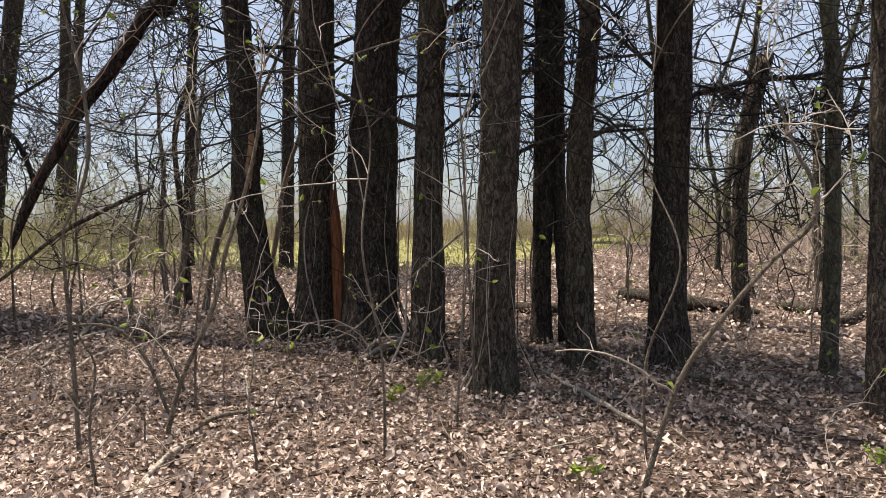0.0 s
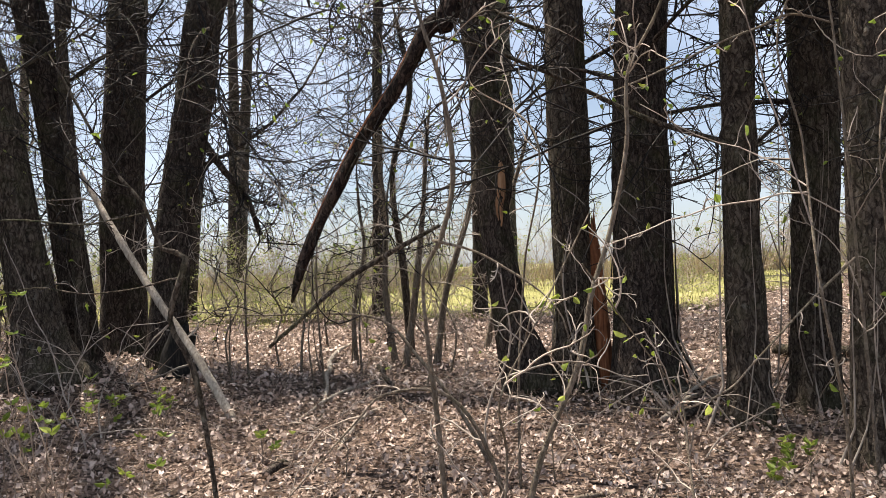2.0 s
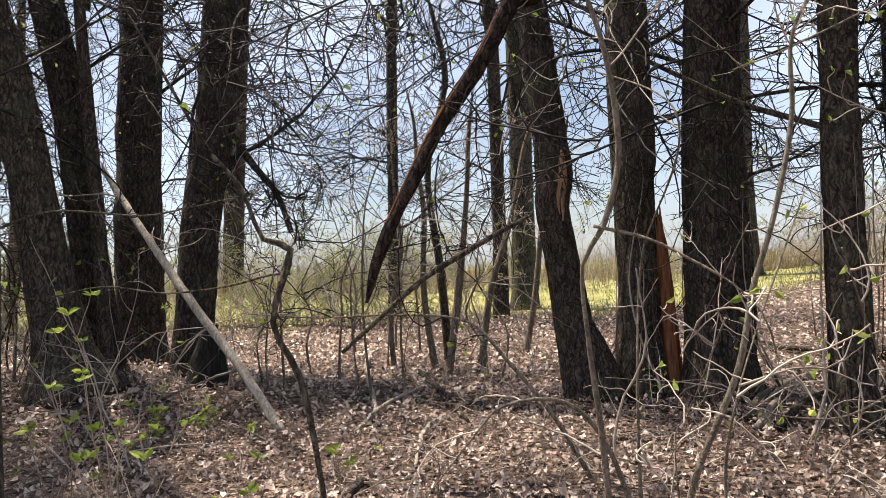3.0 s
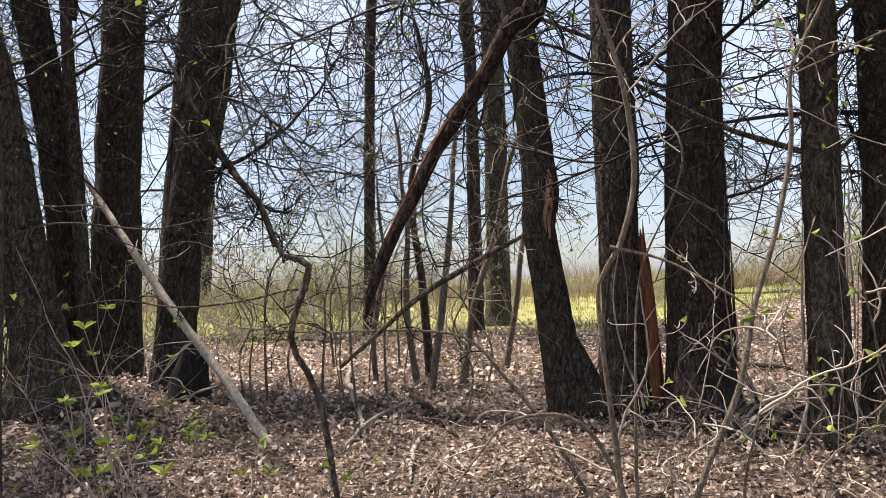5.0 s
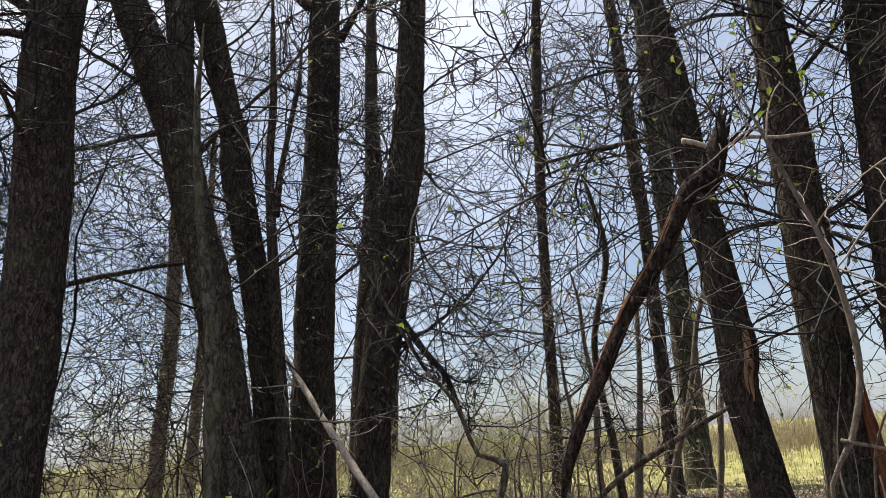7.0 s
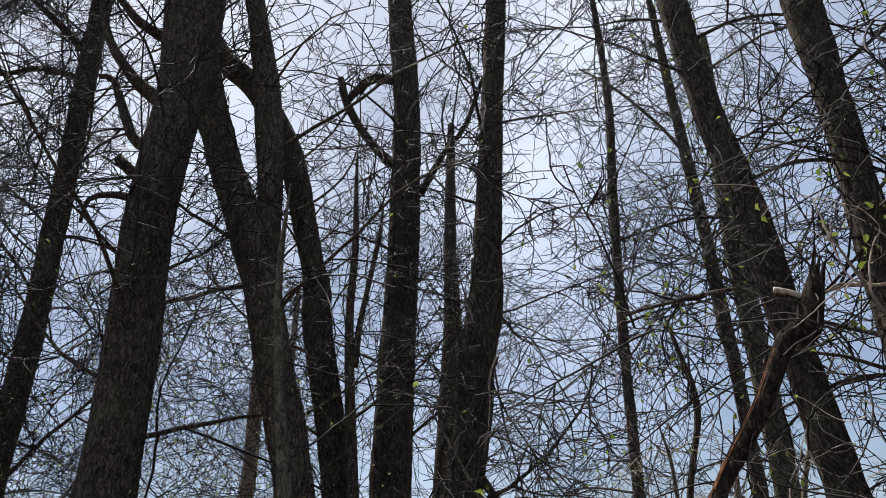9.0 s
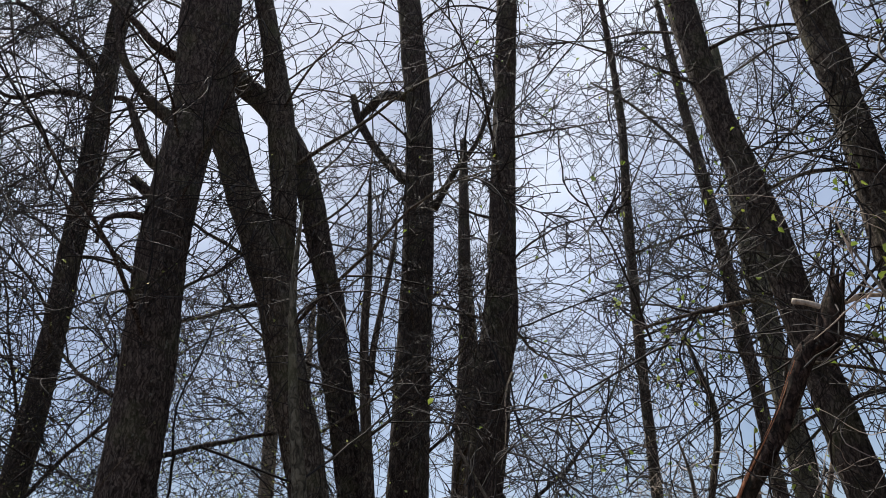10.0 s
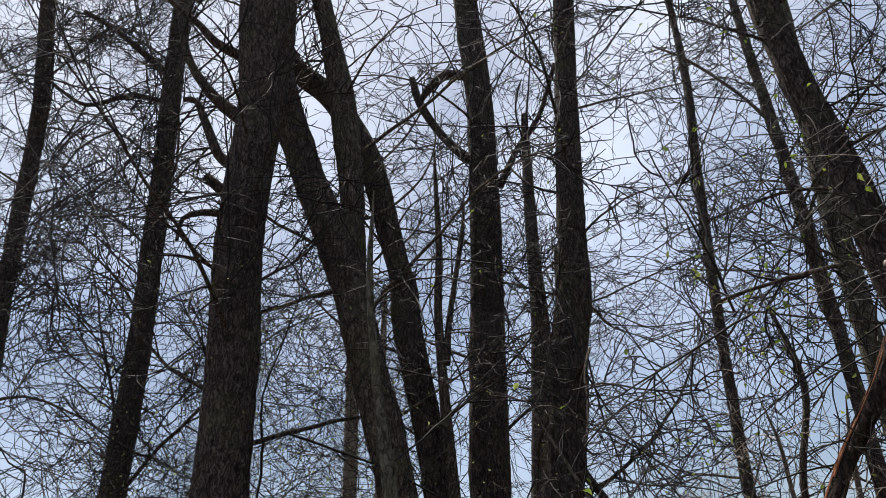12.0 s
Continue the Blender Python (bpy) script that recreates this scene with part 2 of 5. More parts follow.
def tubes(paths, r0, r1, sides, power=1.0):
    """Many tapered tubes at once: paths T x n x 3, radii T. Returns verts and faces."""
    T, n, _ = paths.shape
    tan = np.empty_like(paths)
    tan[:, 1:-1] = paths[:, 2:] - paths[:, :-2]
    tan[:, 0], tan[:, -1] = paths[:, 1] - paths[:, 0], paths[:, -1] - paths[:, -2]
    tan = unit(tan)
    ref = np.where(np.abs(tan[:, :1, 2:3]) > 0.8, np.array([1.0, 0.13, 0.0]), np.array([0.05, 0.11, 1.0]))
    a = unit(np.cross(tan, np.broadcast_to(ref, tan.shape)))
    b = np.cross(tan, a)
    u = np.linspace(0, 1, n) ** power
    rad = np.asarray(r0)[:, None] * (1 - u) + np.asarray(r1)[:, None] * u
    ang = np.arange(sides) * 2 * np.pi / sides
    v = paths[:, :, None] + rad[:, :, None, None] * (np.cos(ang)[None, None, :, None] * a[:, :, None] + np.sin(ang)[None, None, :, None] * b[:, :, None])
    idx = np.arange(T * n * sides).reshape(T, n, sides)
    nx = np.roll(idx, -1, axis=2)
    f = np.stack([idx[:, :-1], nx[:, :-1], nx[:, 1:], idx[:, 1:]], -1).reshape(-1, 4)
    return v.reshape(-1, 3), f


def spline(points, step):
    """A smooth line through rows of x, y, z, radius, in about equal steps."""
    p = np.array(points, float)
    p = np.vstack([2 * p[0] - p[1], p, 2 * p[-1] - p[-2]])
    rows = []
    for k in range(1, len(p) - 2):
        m = max(2, int(np.linalg.norm(p[k + 1, :3] - p[k, :3]) / step))
        t = (np.arange(m) / m)[:, None]
        rows.append(0.5 * (2 * p[k] + (p[k + 1] - p[k - 1]) * t + (2 * p[k - 1] - 5 * p[k] + 4 * p[k + 1] - p[k + 2]) * t ** 2
                           + (3 * p[k] - p[k - 1] - 3 * p[k + 1] + p[k + 2]) * t ** 3))
    rows.append(p[-2:-1])
    out = np.vstack(rows)
    out[:, 3] = np.maximum(out[:, 3], 0.003)
    return out


def bark_tube(line, sides, relief, flare=0.0, base_z=0.0, seed=0.0, jag=0.0):
    """A trunk along a line of x, y, z, r with ridged bark, a flared foot, and a broken top where jag is set."""
    n = len(line)
    c, r = line[:, :3], line[:, 3]
    tan = unit(np.gradient(c, axis=0))
    a = unit(np.cross(tan, np.array([0.02, 1.0, 0.05])))
    b = np.cross(tan, a)
    s = np.concatenate([[0], np.cumsum(np.linalg.norm(np.diff(c, axis=0), axis=1))])
    ang = np.arange(sides) * 2 * np.pi / sides
    ca, sa = np.cos(ang)[None], np.sin(ang)[None]
    rr = np.repeat(r[:, None], sides, 1)
    q = np.stack([ca * rr * 24 + seed, sa * rr * 24, np.repeat(s[:, None] * 4.0, sides, 1)], -1)
    ridge = 1 - np.abs(2 * lattice(q) - 1)
    fine = lattice(q * np.array([2.3, 2.3, 3.0]) + 5)
    lump = lattice(np.stack([ca * rr * 5 + seed, sa * rr * 5 + 3, np.repeat(s[:, None] * 1.6, sides, 1)], -1)) - 0.5
    disp = relief * (ridge - 0.6) + 0.4 * relief * (fine - 0.5) + 0.16 * rr * lump
    if flare:
        h = np.clip(c[:, 2] - base_z, 0, None)[:, None]
        lobes = 0.55 + 0.9 * lattice(np.stack([ca * 1.7 + seed * 3, sa * 1.7 + seed, np.zeros_like(ca)], -1))
        disp = disp + rr * flare * np.exp(-h / 0.24) * lobes
    rad = rr + disp
    v = c[:, None] + rad[..., None] * (ca[..., None] * a[:, None] + sa[..., None] * b[:, None])
    if jag:
        teeth = jag * (lattice(np.stack([ca[0] * 2.5 + seed, sa[0] * 2.5, np.zeros(sides)], -1)) - 0.3)
        v[-1] += teeth[:, None] * tan[-1]
        v[-2] += 0.45 * teeth[:, None] * tan[-1]
    v = v.reshape(-1, 3)
    idx = np.arange(n * sides).reshape(n, sides)
    nx = np.roll(idx, -1, axis=1)
    f = np.stack([idx[:-1], nx[:-1], nx[1:], idx[1:]], -1).reshape(-1, 4)
    # close the top with a sunken cap
    v = np.vstack([v, c[-1] - tan[-1] * (0.12 if jag else 0.0)])
    cap = np.stack([idx[-1], nx[-1], np.full(sides, len(v) - 1)], -1)
    v = np.vstack([v, c[0]])
    cap = np.vstack([cap, np.stack([nx[0], idx[0], np.full(sides, len(v) - 1)], -1)])
    return v, f, cap


def grow(start, way, length, n, wig, lift):
    """Many wandering paths at once. lift bends them up (or down, below 0) along the way."""
    T = len(start)
    p = np.empty((T, n, 3))
    p[:, 0] = start
    d = unit(way)
    curl = 0.6 * wig * rng.normal(size=(T, 3))
    step = (length / (n - 1))[:, None]
    for k in range(1, n):
        d = unit(d + curl + 0.8 * wig * rng.normal(size=(T, 3)) + np.array([0, 0, 1.0]) * np.asarray(lift).reshape(-1, 1))
        p[:, k] = p[:, k - 1] + d * step
    return p


def sprout(paths, radii, length, per, lo, hi, spread, flat=0.5):
    """Starts, ways, radii and lengths of side shoots on the given paths."""
    T, n, _ = paths.shape
    who = np.repeat(np.arange(T), per)
    u = lo + (hi - lo) * rng.random(len(who))
    k = u * (n - 1)
    i = np.minimum(k.astype(int), n - 2)
    f = (k - i)[:, None]
    st = paths[who, i] * (1 - f) + paths[who, i + 1] * f
    tan = unit(paths[who, i + 1] - paths[who, i])
    side = rng.normal(size=tan.shape)
    side[:, 2] *= flat
    side = unit(side - (side * tan).sum(-1, keepdims=True) * tan)
    ang = spread * (0.65 + 0.7 * rng.random(len(who)))[:, None]
    way = tan * np.cos(ang) + side * np.sin(ang)
    rad = radii[who] * (1 - 0.75 * u) * 0.6
    return st, way, rad, length[who] * (1.05 - 0.6 * u)


def leaf_mesh(spots, ways, size, fold, mat, name):
    """Small pointed leaves, folded along the middle, widest a third of the way up."""
    T = len(spots)
    d = unit(ways)
    side = unit(np.cross(d, rng.normal(size=(T, 3))))
    up = np.cross(side, d)
    s = size[:, None]
    w = (0.24 + 0.1 * rng.random(T))[:, None] * s
    fo = (fold * (0.3 + 1.0 * rng.random(T)))[:, None] * s
    bend = (0.5 * (rng.random(T) - 0.4))[:, None] * s
    low, mid = spots + d * s * 0.28, spots + d * s * 0.66 + up * bend * 0.4
    v = np.stack([spots, low + side * w + up * fo, low, low - side * w + up * fo,
                  mid + side * w * 0.72 + up * fo, mid, mid - side * w * 0.72 + up * fo, spots + d * s + up * bend], 1)
    k = np.arange(T)[:, None] * 8
    f3 = np.concatenate([k + np.array([q]) for q in ([0, 2, 1], [0, 3, 2], [4, 5, 7], [5, 6, 7])])
    f4 = np.concatenate([k + np.array([q]) for q in ([1, 2, 5, 4], [2, 3, 6, 5])])
    return mesh_of(name, v.reshape(-1, 3), [f3, f4], mat, False)


# ---- setting ----


def build_ground():
    xs = np.concatenate([-np.geomspace(3000, 26, 16), np.linspace(-25, 22, 236), np.geomspace(23, 3000, 16)])
    ys = np.concatenate([-np.geomspace(3000, 10, 14), np.linspace(-9, 30, 196), np.geomspace(31, 3000, 22)])
    X, Y = np.meshgrid(xs, ys)
    v = np.stack([X, Y, ground_z(X, Y)], -1).reshape(-1, 3)
    idx = np.arange(len(v)).reshape(X.shape)
    f = np.stack([idx[:-1, :-1], idx[:-1, 1:], idx[1:, 1:], idx[1:, :-1]], -1).reshape(-1, 4)
    ob = new("ground", mesh_of("ground", v, [f], GROUND))
    tagged(ob, "woodland floor of brown leaf mould passing into a grassy field", "ground", kind="structure")


build_ground()


def edge_y(x):
    return 18.3 + 1.6 * np.maximum(np.asarray(x) - 1.0, 0)


def build_litter():
    n = 190000
    # denser near the path, thinner far off
    d = 0.3 + 22.9 * rng.random(n) ** 1.3
    a = radians(92) + (rng.random(n) - 0.5) * np.where(rng.random(n) < 0.1, radians(360), radians(140))
    x, y = -2.2 + d * np.cos(a) * 1.15, 0.2 + d * np.sin(a)
    keep = (y < edge_y(x) + 1.5 * rng.normal(size=n)) & (y > -8)
    x, y = x[keep], y[keep]
    V, F, at = [], [], 0
    near = np.hypot(x + 2.2, y - 1) < 9.0
    for pick, rich in ((near, True), (~near, False)):
        px, py = x[pick], y[pick]
        T = len(px)
        heap = lattice(np.stack([px * 2.1, py * 2.1, 0 * px], -1))
        z = ground_z(px, py) + 0.012 + (0.03 + 0.1 * heap) * rng.random(T) ** 1.6
        yaw = rng.random(T) * 2 * np.pi
        tilt = rng.normal(size=(T, 2)) * np.where(rng.random(T) < 0.5, 1.15, 0.42)[:, None]
        d1 = unit(np.stack([np.cos(yaw), np.sin(yaw), tilt[:, 0]], -1))
        s1 = unit(np.stack([-np.sin(yaw), np.cos(yaw), tilt[:, 1]], -1))
        up = np.cross(d1, s1)
        size = (0.028 + 0.055 * rng.random(T) ** 1.8)[:, None]
        wa, wb = (size * (0.2 + 0.2 * rng.random((T, 1))) for _ in range(2))
        cup, cup2, cup3 = (size * (0.6 * (rng.random((T, 1)) - 0.3)) for _ in range(3))
        end, end2 = (size * (0.7 * (rng.random((T, 1)) - 0.4)) for _ in range(2))
        p = np.stack([px, py, z], -1)
        if rich:
            m1, m2 = p - d1 * size * 0.16, p + d1 * size * 0.18
            v = np.stack([p - d1 * size * 0.5 + up * end, m1 + s1 * wa + up * cup, m1, m1 - s1 * wb + up * cup2,
                          m2 + s1 * wb * 0.8 + up * cup3, m2 + up * end2 * 0.15, m2 - s1 * wa * 0.85 + up * cup, p + d1 * size * 0.52 + up * end2], 1)
            k = np.arange(T)[:, None] * 8
            f = np.concatenate([k + np.array([q]) for q in ([0, 2, 1], [0, 3, 2], [1, 2, 5], [1, 5, 4], [2, 3, 6], [2, 6, 5], [4, 5, 7], [5, 6, 7])])
            m = 8
        else:
            v = np.stack([p - d1 * size * 0.6 + up * end, p + s1 * wa * 1.5 + up * cup, p - s1 * wb * 1.5 + up * cup2, p + d1 * size * 0.6 + up * end2], 1)
            k = np.arange(T)[:, None] * 4
            f = np.concatenate([k + np.array([q]) for q in ([0, 2, 1], [1, 2, 3])])
            m = 4
        V.append(v.reshape(-1, 3)), F.append(f + at)
        at += T * m
    ob = new("leaf_litter", mesh_of("leaf_litter", np.vstack(V), [np.vstack(F)], LITTER, True))
    tagged(ob, "dry curled brown leaves covering the woodland floor", "leaves", kind="stuff")


build_litter()


def build_grass():
    n = 60000
    x = -26 + 60 * rng.random(n)
    y = edge_y(x) - 1 + 22 * rng.random(n) ** 1.7
    T = n
    h = 0.05 + 0.16 * rng.random(T) ** 2
    z = ground_z(x, y)
    yaw = rng.random(T) * 2 * np.pi
    lean = rng.normal(size=(T, 2)) * 0.3 * h[:, None]
    w = 0.006 + 0.006 * rng.random(T)
    p = np.stack([x, y, z - 0.01], -1)
    s = np.stack([np.cos(yaw) * w, np.sin(yaw) * w, np.zeros(T)], -1)
    tip = p + np.stack([lean[:, 0], lean[:, 1], h], -1)
    v = np.stack([p - s, p + s, tip], 1)
    f = np.arange(T * 3).reshape(T, 3)
    ob = new("field_grass", mesh_of("field_grass", v.reshape(-1, 3), [f], BLADE, False))
    tagged(ob, "short yellow-green grass at the edge of the field", "grass", kind="stuff")


build_grass()


def build_weeds():
    n = 42000
    x = -40 + 80 * rng.random(n)
    y = np.maximum(27 + 22 * rng.random(n) ** 1.4 + 2 * rng.normal(size=n), edge_y(x) + 4)
    h = (0.35 + 0.95 * rng.random(n) ** 1.5) * (0.4 + 0.9 * lattice(np.stack([x * 0.25, y * 0.25, 0 * x], -1)))
    yaw = rng.random(n) * 6.283
    w = 0.008 + 0.012 * rng.random(n)
    p = np.stack([x, y, ground_z(x, y) - 0.01], -1)
    s = np.stack([np.cos(yaw) * w, np.sin(yaw) * w, 0 * w], -1)
    tip = p + np.stack([0.25 * h * rng.normal(size=n), 0.25 * h * rng.normal(size=n), h], -1)
    v = np.stack([p - s, p + s, tip], 1)
    tagged(new("field_weeds", mesh_of("field_weeds", v.reshape(-1, 3), [np.arange(n * 3).reshape(n, 3)], WEED, False)), "tall dry tan weeds standing in the field", "weeds", kind="stuff")


build_weeds()

# ---- trees ----


def carry_on(points, top):
    """The trunk's line carried on upwards to its top, tapering."""
    p = [tuple(q) for q in points]
    x, y, z, r = p[-1]
    x0, y0, z0, _ = p[-2]
    lx, ly = (x - x0) / max(z - z0, 0.1), (y - y0) / max(z - z0, 0.1)
    while z < top - 0.5:
        dz = min(2.2, top - z)
        lx, ly = 0.75 * lx + 0.03 * rng.normal(), 0.75 * ly + 0.03 * rng.normal()
        x, y, z = x + lx * dz, y + ly * dz, z + dz
        r = r * 0.6 + 0.4 * (0.02 + (r - 0.02) * max(top - z, 0) / (top - z + dz))
        p.append((x, y, z, r))
    return p


def rooted(points):
    """The line started a little under the ground."""
    p = [tuple(q) for q in points]
    x, y, z, r = p[0]
    g = float(ground_z(x, y)) - 0.12
    if z > g + 0.3:
        x1, y1, z1, _ = p[1]
        k = min((z - g) / max(z1 - z, 0.3), 2)
        return [(x - (x1 - x) * k * 0.6, y - (y1 - y) * k * 0.6, g, r * 1.06)] + p
    p[0] = (x, y, g, r)
    return p


def twig_net(home, paths, radii, length, label, fine=1.0, droop=-0.02, mat=None, leaves=0, levels=3, reach=1.0, small=1.0, kink=1.0):
    """Branches, twigs and shoots on the given limbs, as one mesh part."""
    V, F, at = [], [], 0
    tips = []

    def add(v, f):
        nonlocal at
        V.append(v), F.append(f + at)
        at += len(v)
    L = paths, radii, length
    plan = [(6, 10, 0.11, 0.62, 0.95, 4, 0.017, 0.5), (6, 8, 0.19, 0.66, 1.05, 3, 0.0135, 0.6), (4, 6, 0.25, 0.72, 1.05, 3, 0.0092, 0.65)][:levels]
    for per, n, wig, lf, spread, sides, thick, end in plan:
        per = max(1, int(round(per * fine)))
        st, way, rad, ln = sprout(*L, per, 0.1, 0.98, spread, 0.7)
        rad = np.clip(rad, 0.6 * thick * small, 1.15 * thick * small)
        ln = ln * lf * (0.6 + 0.8 * rng.random(len(ln))) * reach
        pa = grow(st, way, ln, n, wig * kink, droop + 0.05 * rng.normal(size=len(st)))
        add(*tubes(pa, rad, np.maximum(rad * end, 0.003 * small), sides))
        L = pa, rad, ln
        tips = pa
    v = np.vstack(V) - np.array(home.location)
    crown = part("crown", mesh_of("crown", v, [np.vstack(F)], mat or TWIG_SILHOUETTE), home)
    crown["kind"] = "stuff"
    if leaves:
        pick = rng.choice(len(tips), min(leaves, len(tips)), replace=False)
        sp = tips[pick, -1] - np.array(home.location)
        part("foliage", leaf_mesh(sp, rng.normal(size=sp.shape) - [0, 0, 0.5], 0.035 + 0.045 * rng.random(len(sp)), 0.25, FRESH, "foliage"), crown, "young yellow-green leaves")["kind"] = "stuff"


def tree(points, label, bark=None, top=15, limbs=12, low=3.2, limb_len=3.8, sides=64, relief=0.026, flare=0.24, group="trees of the wood",
         fine=1.0, extra=(), droop=-0.015, jag=0.0, leaves=0, levels=3, step=0.085, lift=-0.02, forks=(), airy=99.0, roots=(), stout=1.1):
    bark = bark or BARK_DARK
    line_pts = rooted(points)
    if not jag:
        line_pts = carry_on(line_pts, top)
    line = spline(line_pts, step)
    x, y = line[0, :2]
    g = float(ground_z(x, y))
    home = thing("tree", (x, y, g), label, "tree", group)
    loc = np.array([x, y, g])
    seed = float(rng.random() * 50)
    v, f, cap = bark_tube(line, sides, relief, flare, g, seed, jag)
    part("trunk", mesh_of("trunk", v - loc, [f, cap], bark), home)
    for fork in forks:
        fl = spline(carry_on(fork, top - 1), 0.1)
        v, f, cap = bark_tube(fl, 40, relief * 0.8, 0, 0, seed + 3)
        part("fork", mesh_of("fork", v - loc, [f, cap], bark), home)
    for q in roots:
        v, f, cap = bark_tube(spline(q, 0.06), 36, relief, 0.15, g, seed + 5)
        part("root", mesh_of("root", v - loc, [f, cap], bark), home)
    paths, radii, lens = [], [], []
    for q in extra:
        s = spline(q, 0.08)
        v, f, cap = bark_tube(s, 14, 0.006, 0, 0, seed + 9)
        part("limb", mesh_of("limb", v - loc, [f, cap], bark), home)
        k = np.linspace(0, len(s) - 1, 13).astype(int)
        paths.append(s[k, :3]), radii.append(s[0, 3]), lens.append(float(np.linalg.norm(np.diff(s[:, :3], axis=0), axis=1).sum()) * 1.2)
    lines = [line] + [spline(carry_on(fk, top - 1), 0.1) for fk in forks]
    for k in range(limbs):
        ln = lines[k % len(lines)]
        ok = np.nonzero(ln[:, 2] > g + low)[0]
        if not len(ok):
            continue
        i = ok[int((k + rng.random()) / limbs * (len(ok) - 1))]
        u = i / len(ln)
        a = k * 2.4 + rng.random() * 1.2
        size = limb_len * (1.1 - 0.55 * u) * (0.6 + 0.8 * rng.random())
        way = np.array([[math.cos(a), math.sin(a), 0.25 + 0.75 * u]])
        p = grow(ln[i:i + 1, :3], way, np.array([size]), 13, 0.1, lift + 0.05 * rng.normal())
        r = min(ln[i, 3] * 0.25, 0.008 + 0.0052 * size)
        lv, lf = tubes(p, np.array([r]), np.array([0.005]), 8)
        part("limb", mesh_of("limb", lv - loc, [lf], bark), home)
        paths.append(p[0]), radii.append(r), lens.append(size)
    if paths:
        paths, radii, lens = np.array(paths), np.array(radii), np.array(lens)
        bare = paths[:, 0, 2] > airy
        if (~bare).any():
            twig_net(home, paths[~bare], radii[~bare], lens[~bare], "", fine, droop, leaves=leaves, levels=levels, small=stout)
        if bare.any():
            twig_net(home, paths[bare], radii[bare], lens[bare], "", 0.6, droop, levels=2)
    return home


def vines(points, count, height, spread=1.06, name="vine", label="grey-brown hanging vine stems clinging to a trunk"):
    """Thin stems that climb a trunk; one thing with each stem a part."""
    line = spline(rooted(points), 0.1)
    g = float(ground_z(*line[0, :2]))
    loc = np.array([*line[0, :2], g])
    home = thing("vine", loc, label, "vine", "vines on the trunks")
    for k in range(count):
        a0 = rng.random() * 2 * np.pi
        m = int(np.clip(height * (0.6 + 0.4 * rng.random()) / 0.1, 8, len(line) - 1))
        s0 = int(rng.random() * 4)
        seg = line[s0:m]
        h = np.arange(len(seg)) * 0.1
        a = a0 + 0.5 * (lattice(np.stack([h * 0.9 + k * 9, h * 0, h * 0], -1)) - 0.5) * 2
        off = seg[:, 3] * spread + 0.035 * lattice(np.stack([h * 1.7 + k * 5, h * 0 + 4, h * 0], -1)) + np.where(h < 0.4, (0.4 - h) * 0.5, 0)
        c = seg[:, :3] + off[:, None] * np.stack([np.cos(a), np.sin(a), 0 * a], -1)
        r = 0.006 + 0.012 * rng.random() ** 2
        v, f = tubes(c[None] - loc, np.array([r]), np.array([0.0015]), 6)
        part("stem", mesh_of("stem", v, [f], TWIG_PALE if rng.random() < 0.4 else BARK_GREY), home)


PT_E = [(-2.34, 9.99, -0.05, 0.242), (-2.51, 10, 1.08, 0.194), (-2.63, 10.01, 1.99, 0.179), (-2.6, 10.01, 2.53, 0.195), (-2.73, 10.01, 4.12, 0.177), (-2.85, 10.02, 5.77, 0.19), (-2.93, 10.03, 6.37, 0.179), (-3.12, 10.04, 7.9, 0.176), (-3.21, 10.05, 9.54, 0.191)]
PT_Esnag = [(-2.94, 7.38, 3.18, 0.099), (-2.74, 7.42, 3.52, 0.105), (-2.65, 7.44, 3.74, 0.097), (-2.55, 7.45, 4, 0.058)]
PT_F = [(-1.74, 10.17, 0.14, 0.266), (-1.72, 10.17, 1.04, 0.219), (-1.72, 10.17, 2.09, 0.215), (-1.7, 10.16, 2.79, 0.24), (-1.69, 10.16, 5.46, 0.216), (-1.68, 10.16, 6.04, 0.19), (-1.66, 10.16, 7.39, 0.191), (-1.67, 10.16, 8.88, 0.233)]
PT_Fred = [(-1.38, 10.12, 0.04, 0.084), (-1.43, 10.13, 1.03, 0.084), (-1.48, 10.13, 1.82, 0.046)]
PT_G = [(-0.98, 9.85, 0.04, 0.353), (-0.95, 9.84, 0.78, 0.332), (-0.92, 9.83, 2.03, 0.316), (-0.885, 9.825, 3.28, 0.294), (-0.76, 9.79, 5.12, 0.278)]
PT_H = [(-0.2, 8.41, -0.05, 0.213), (-0.19, 8.41, 0.65, 0.189), (-0.18, 8.41, 1.88, 0.175), (-0.16, 8.4, 2.92, 0.166), (-0.13, 8.39, 3.97, 0.162)]
PT_I = [(0.49, 7.2, -0.25, 0.213), (0.51, 7.2, 0.84, 0.19), (0.54, 7.2, 2.19, 0.183), (0.57, 7.19, 3.53, 0.188)]
PT_I2 = [(0.49, 8.99, 0.05, 0.247), (0.55, 8.96, 1.34, 0.237), (0.61, 8.93, 3, 0.244), (0.63, 8.92, 4.13, 0.257)]
PT_K = [(1.25, 9.5, 0.5, 0.115), (1.27, 9.5, 2.09, 0.121), (1.28, 9.5, 3.5, 0.135), (1.27, 9.5, 4.21, 0.134)]
PT_K2 = [(1.54, 9.46, 0.56, 0.086), (1.45, 9.47, 2.09, 0.078), (1.43, 9.48, 4.2, 0.085)]
PT_L = [(1.5, 8.11, 0.12, 0.147), (1.47, 8.11, 1.08, 0.134), (1.47, 8.11, 2.29, 0.128), (1.55, 8.1, 3.19, 0.109), (1.57, 8.09, 3.79, 0.103)]
PT_M = [(2.52, 8.29, -0.22, 0.232), (2.49, 8.3, 0.75, 0.194), (2.52, 8.3, 2, 0.187), (2.53, 8.29, 3.24, 0.192), (2.54, 8.29, 3.85, 0.185)]
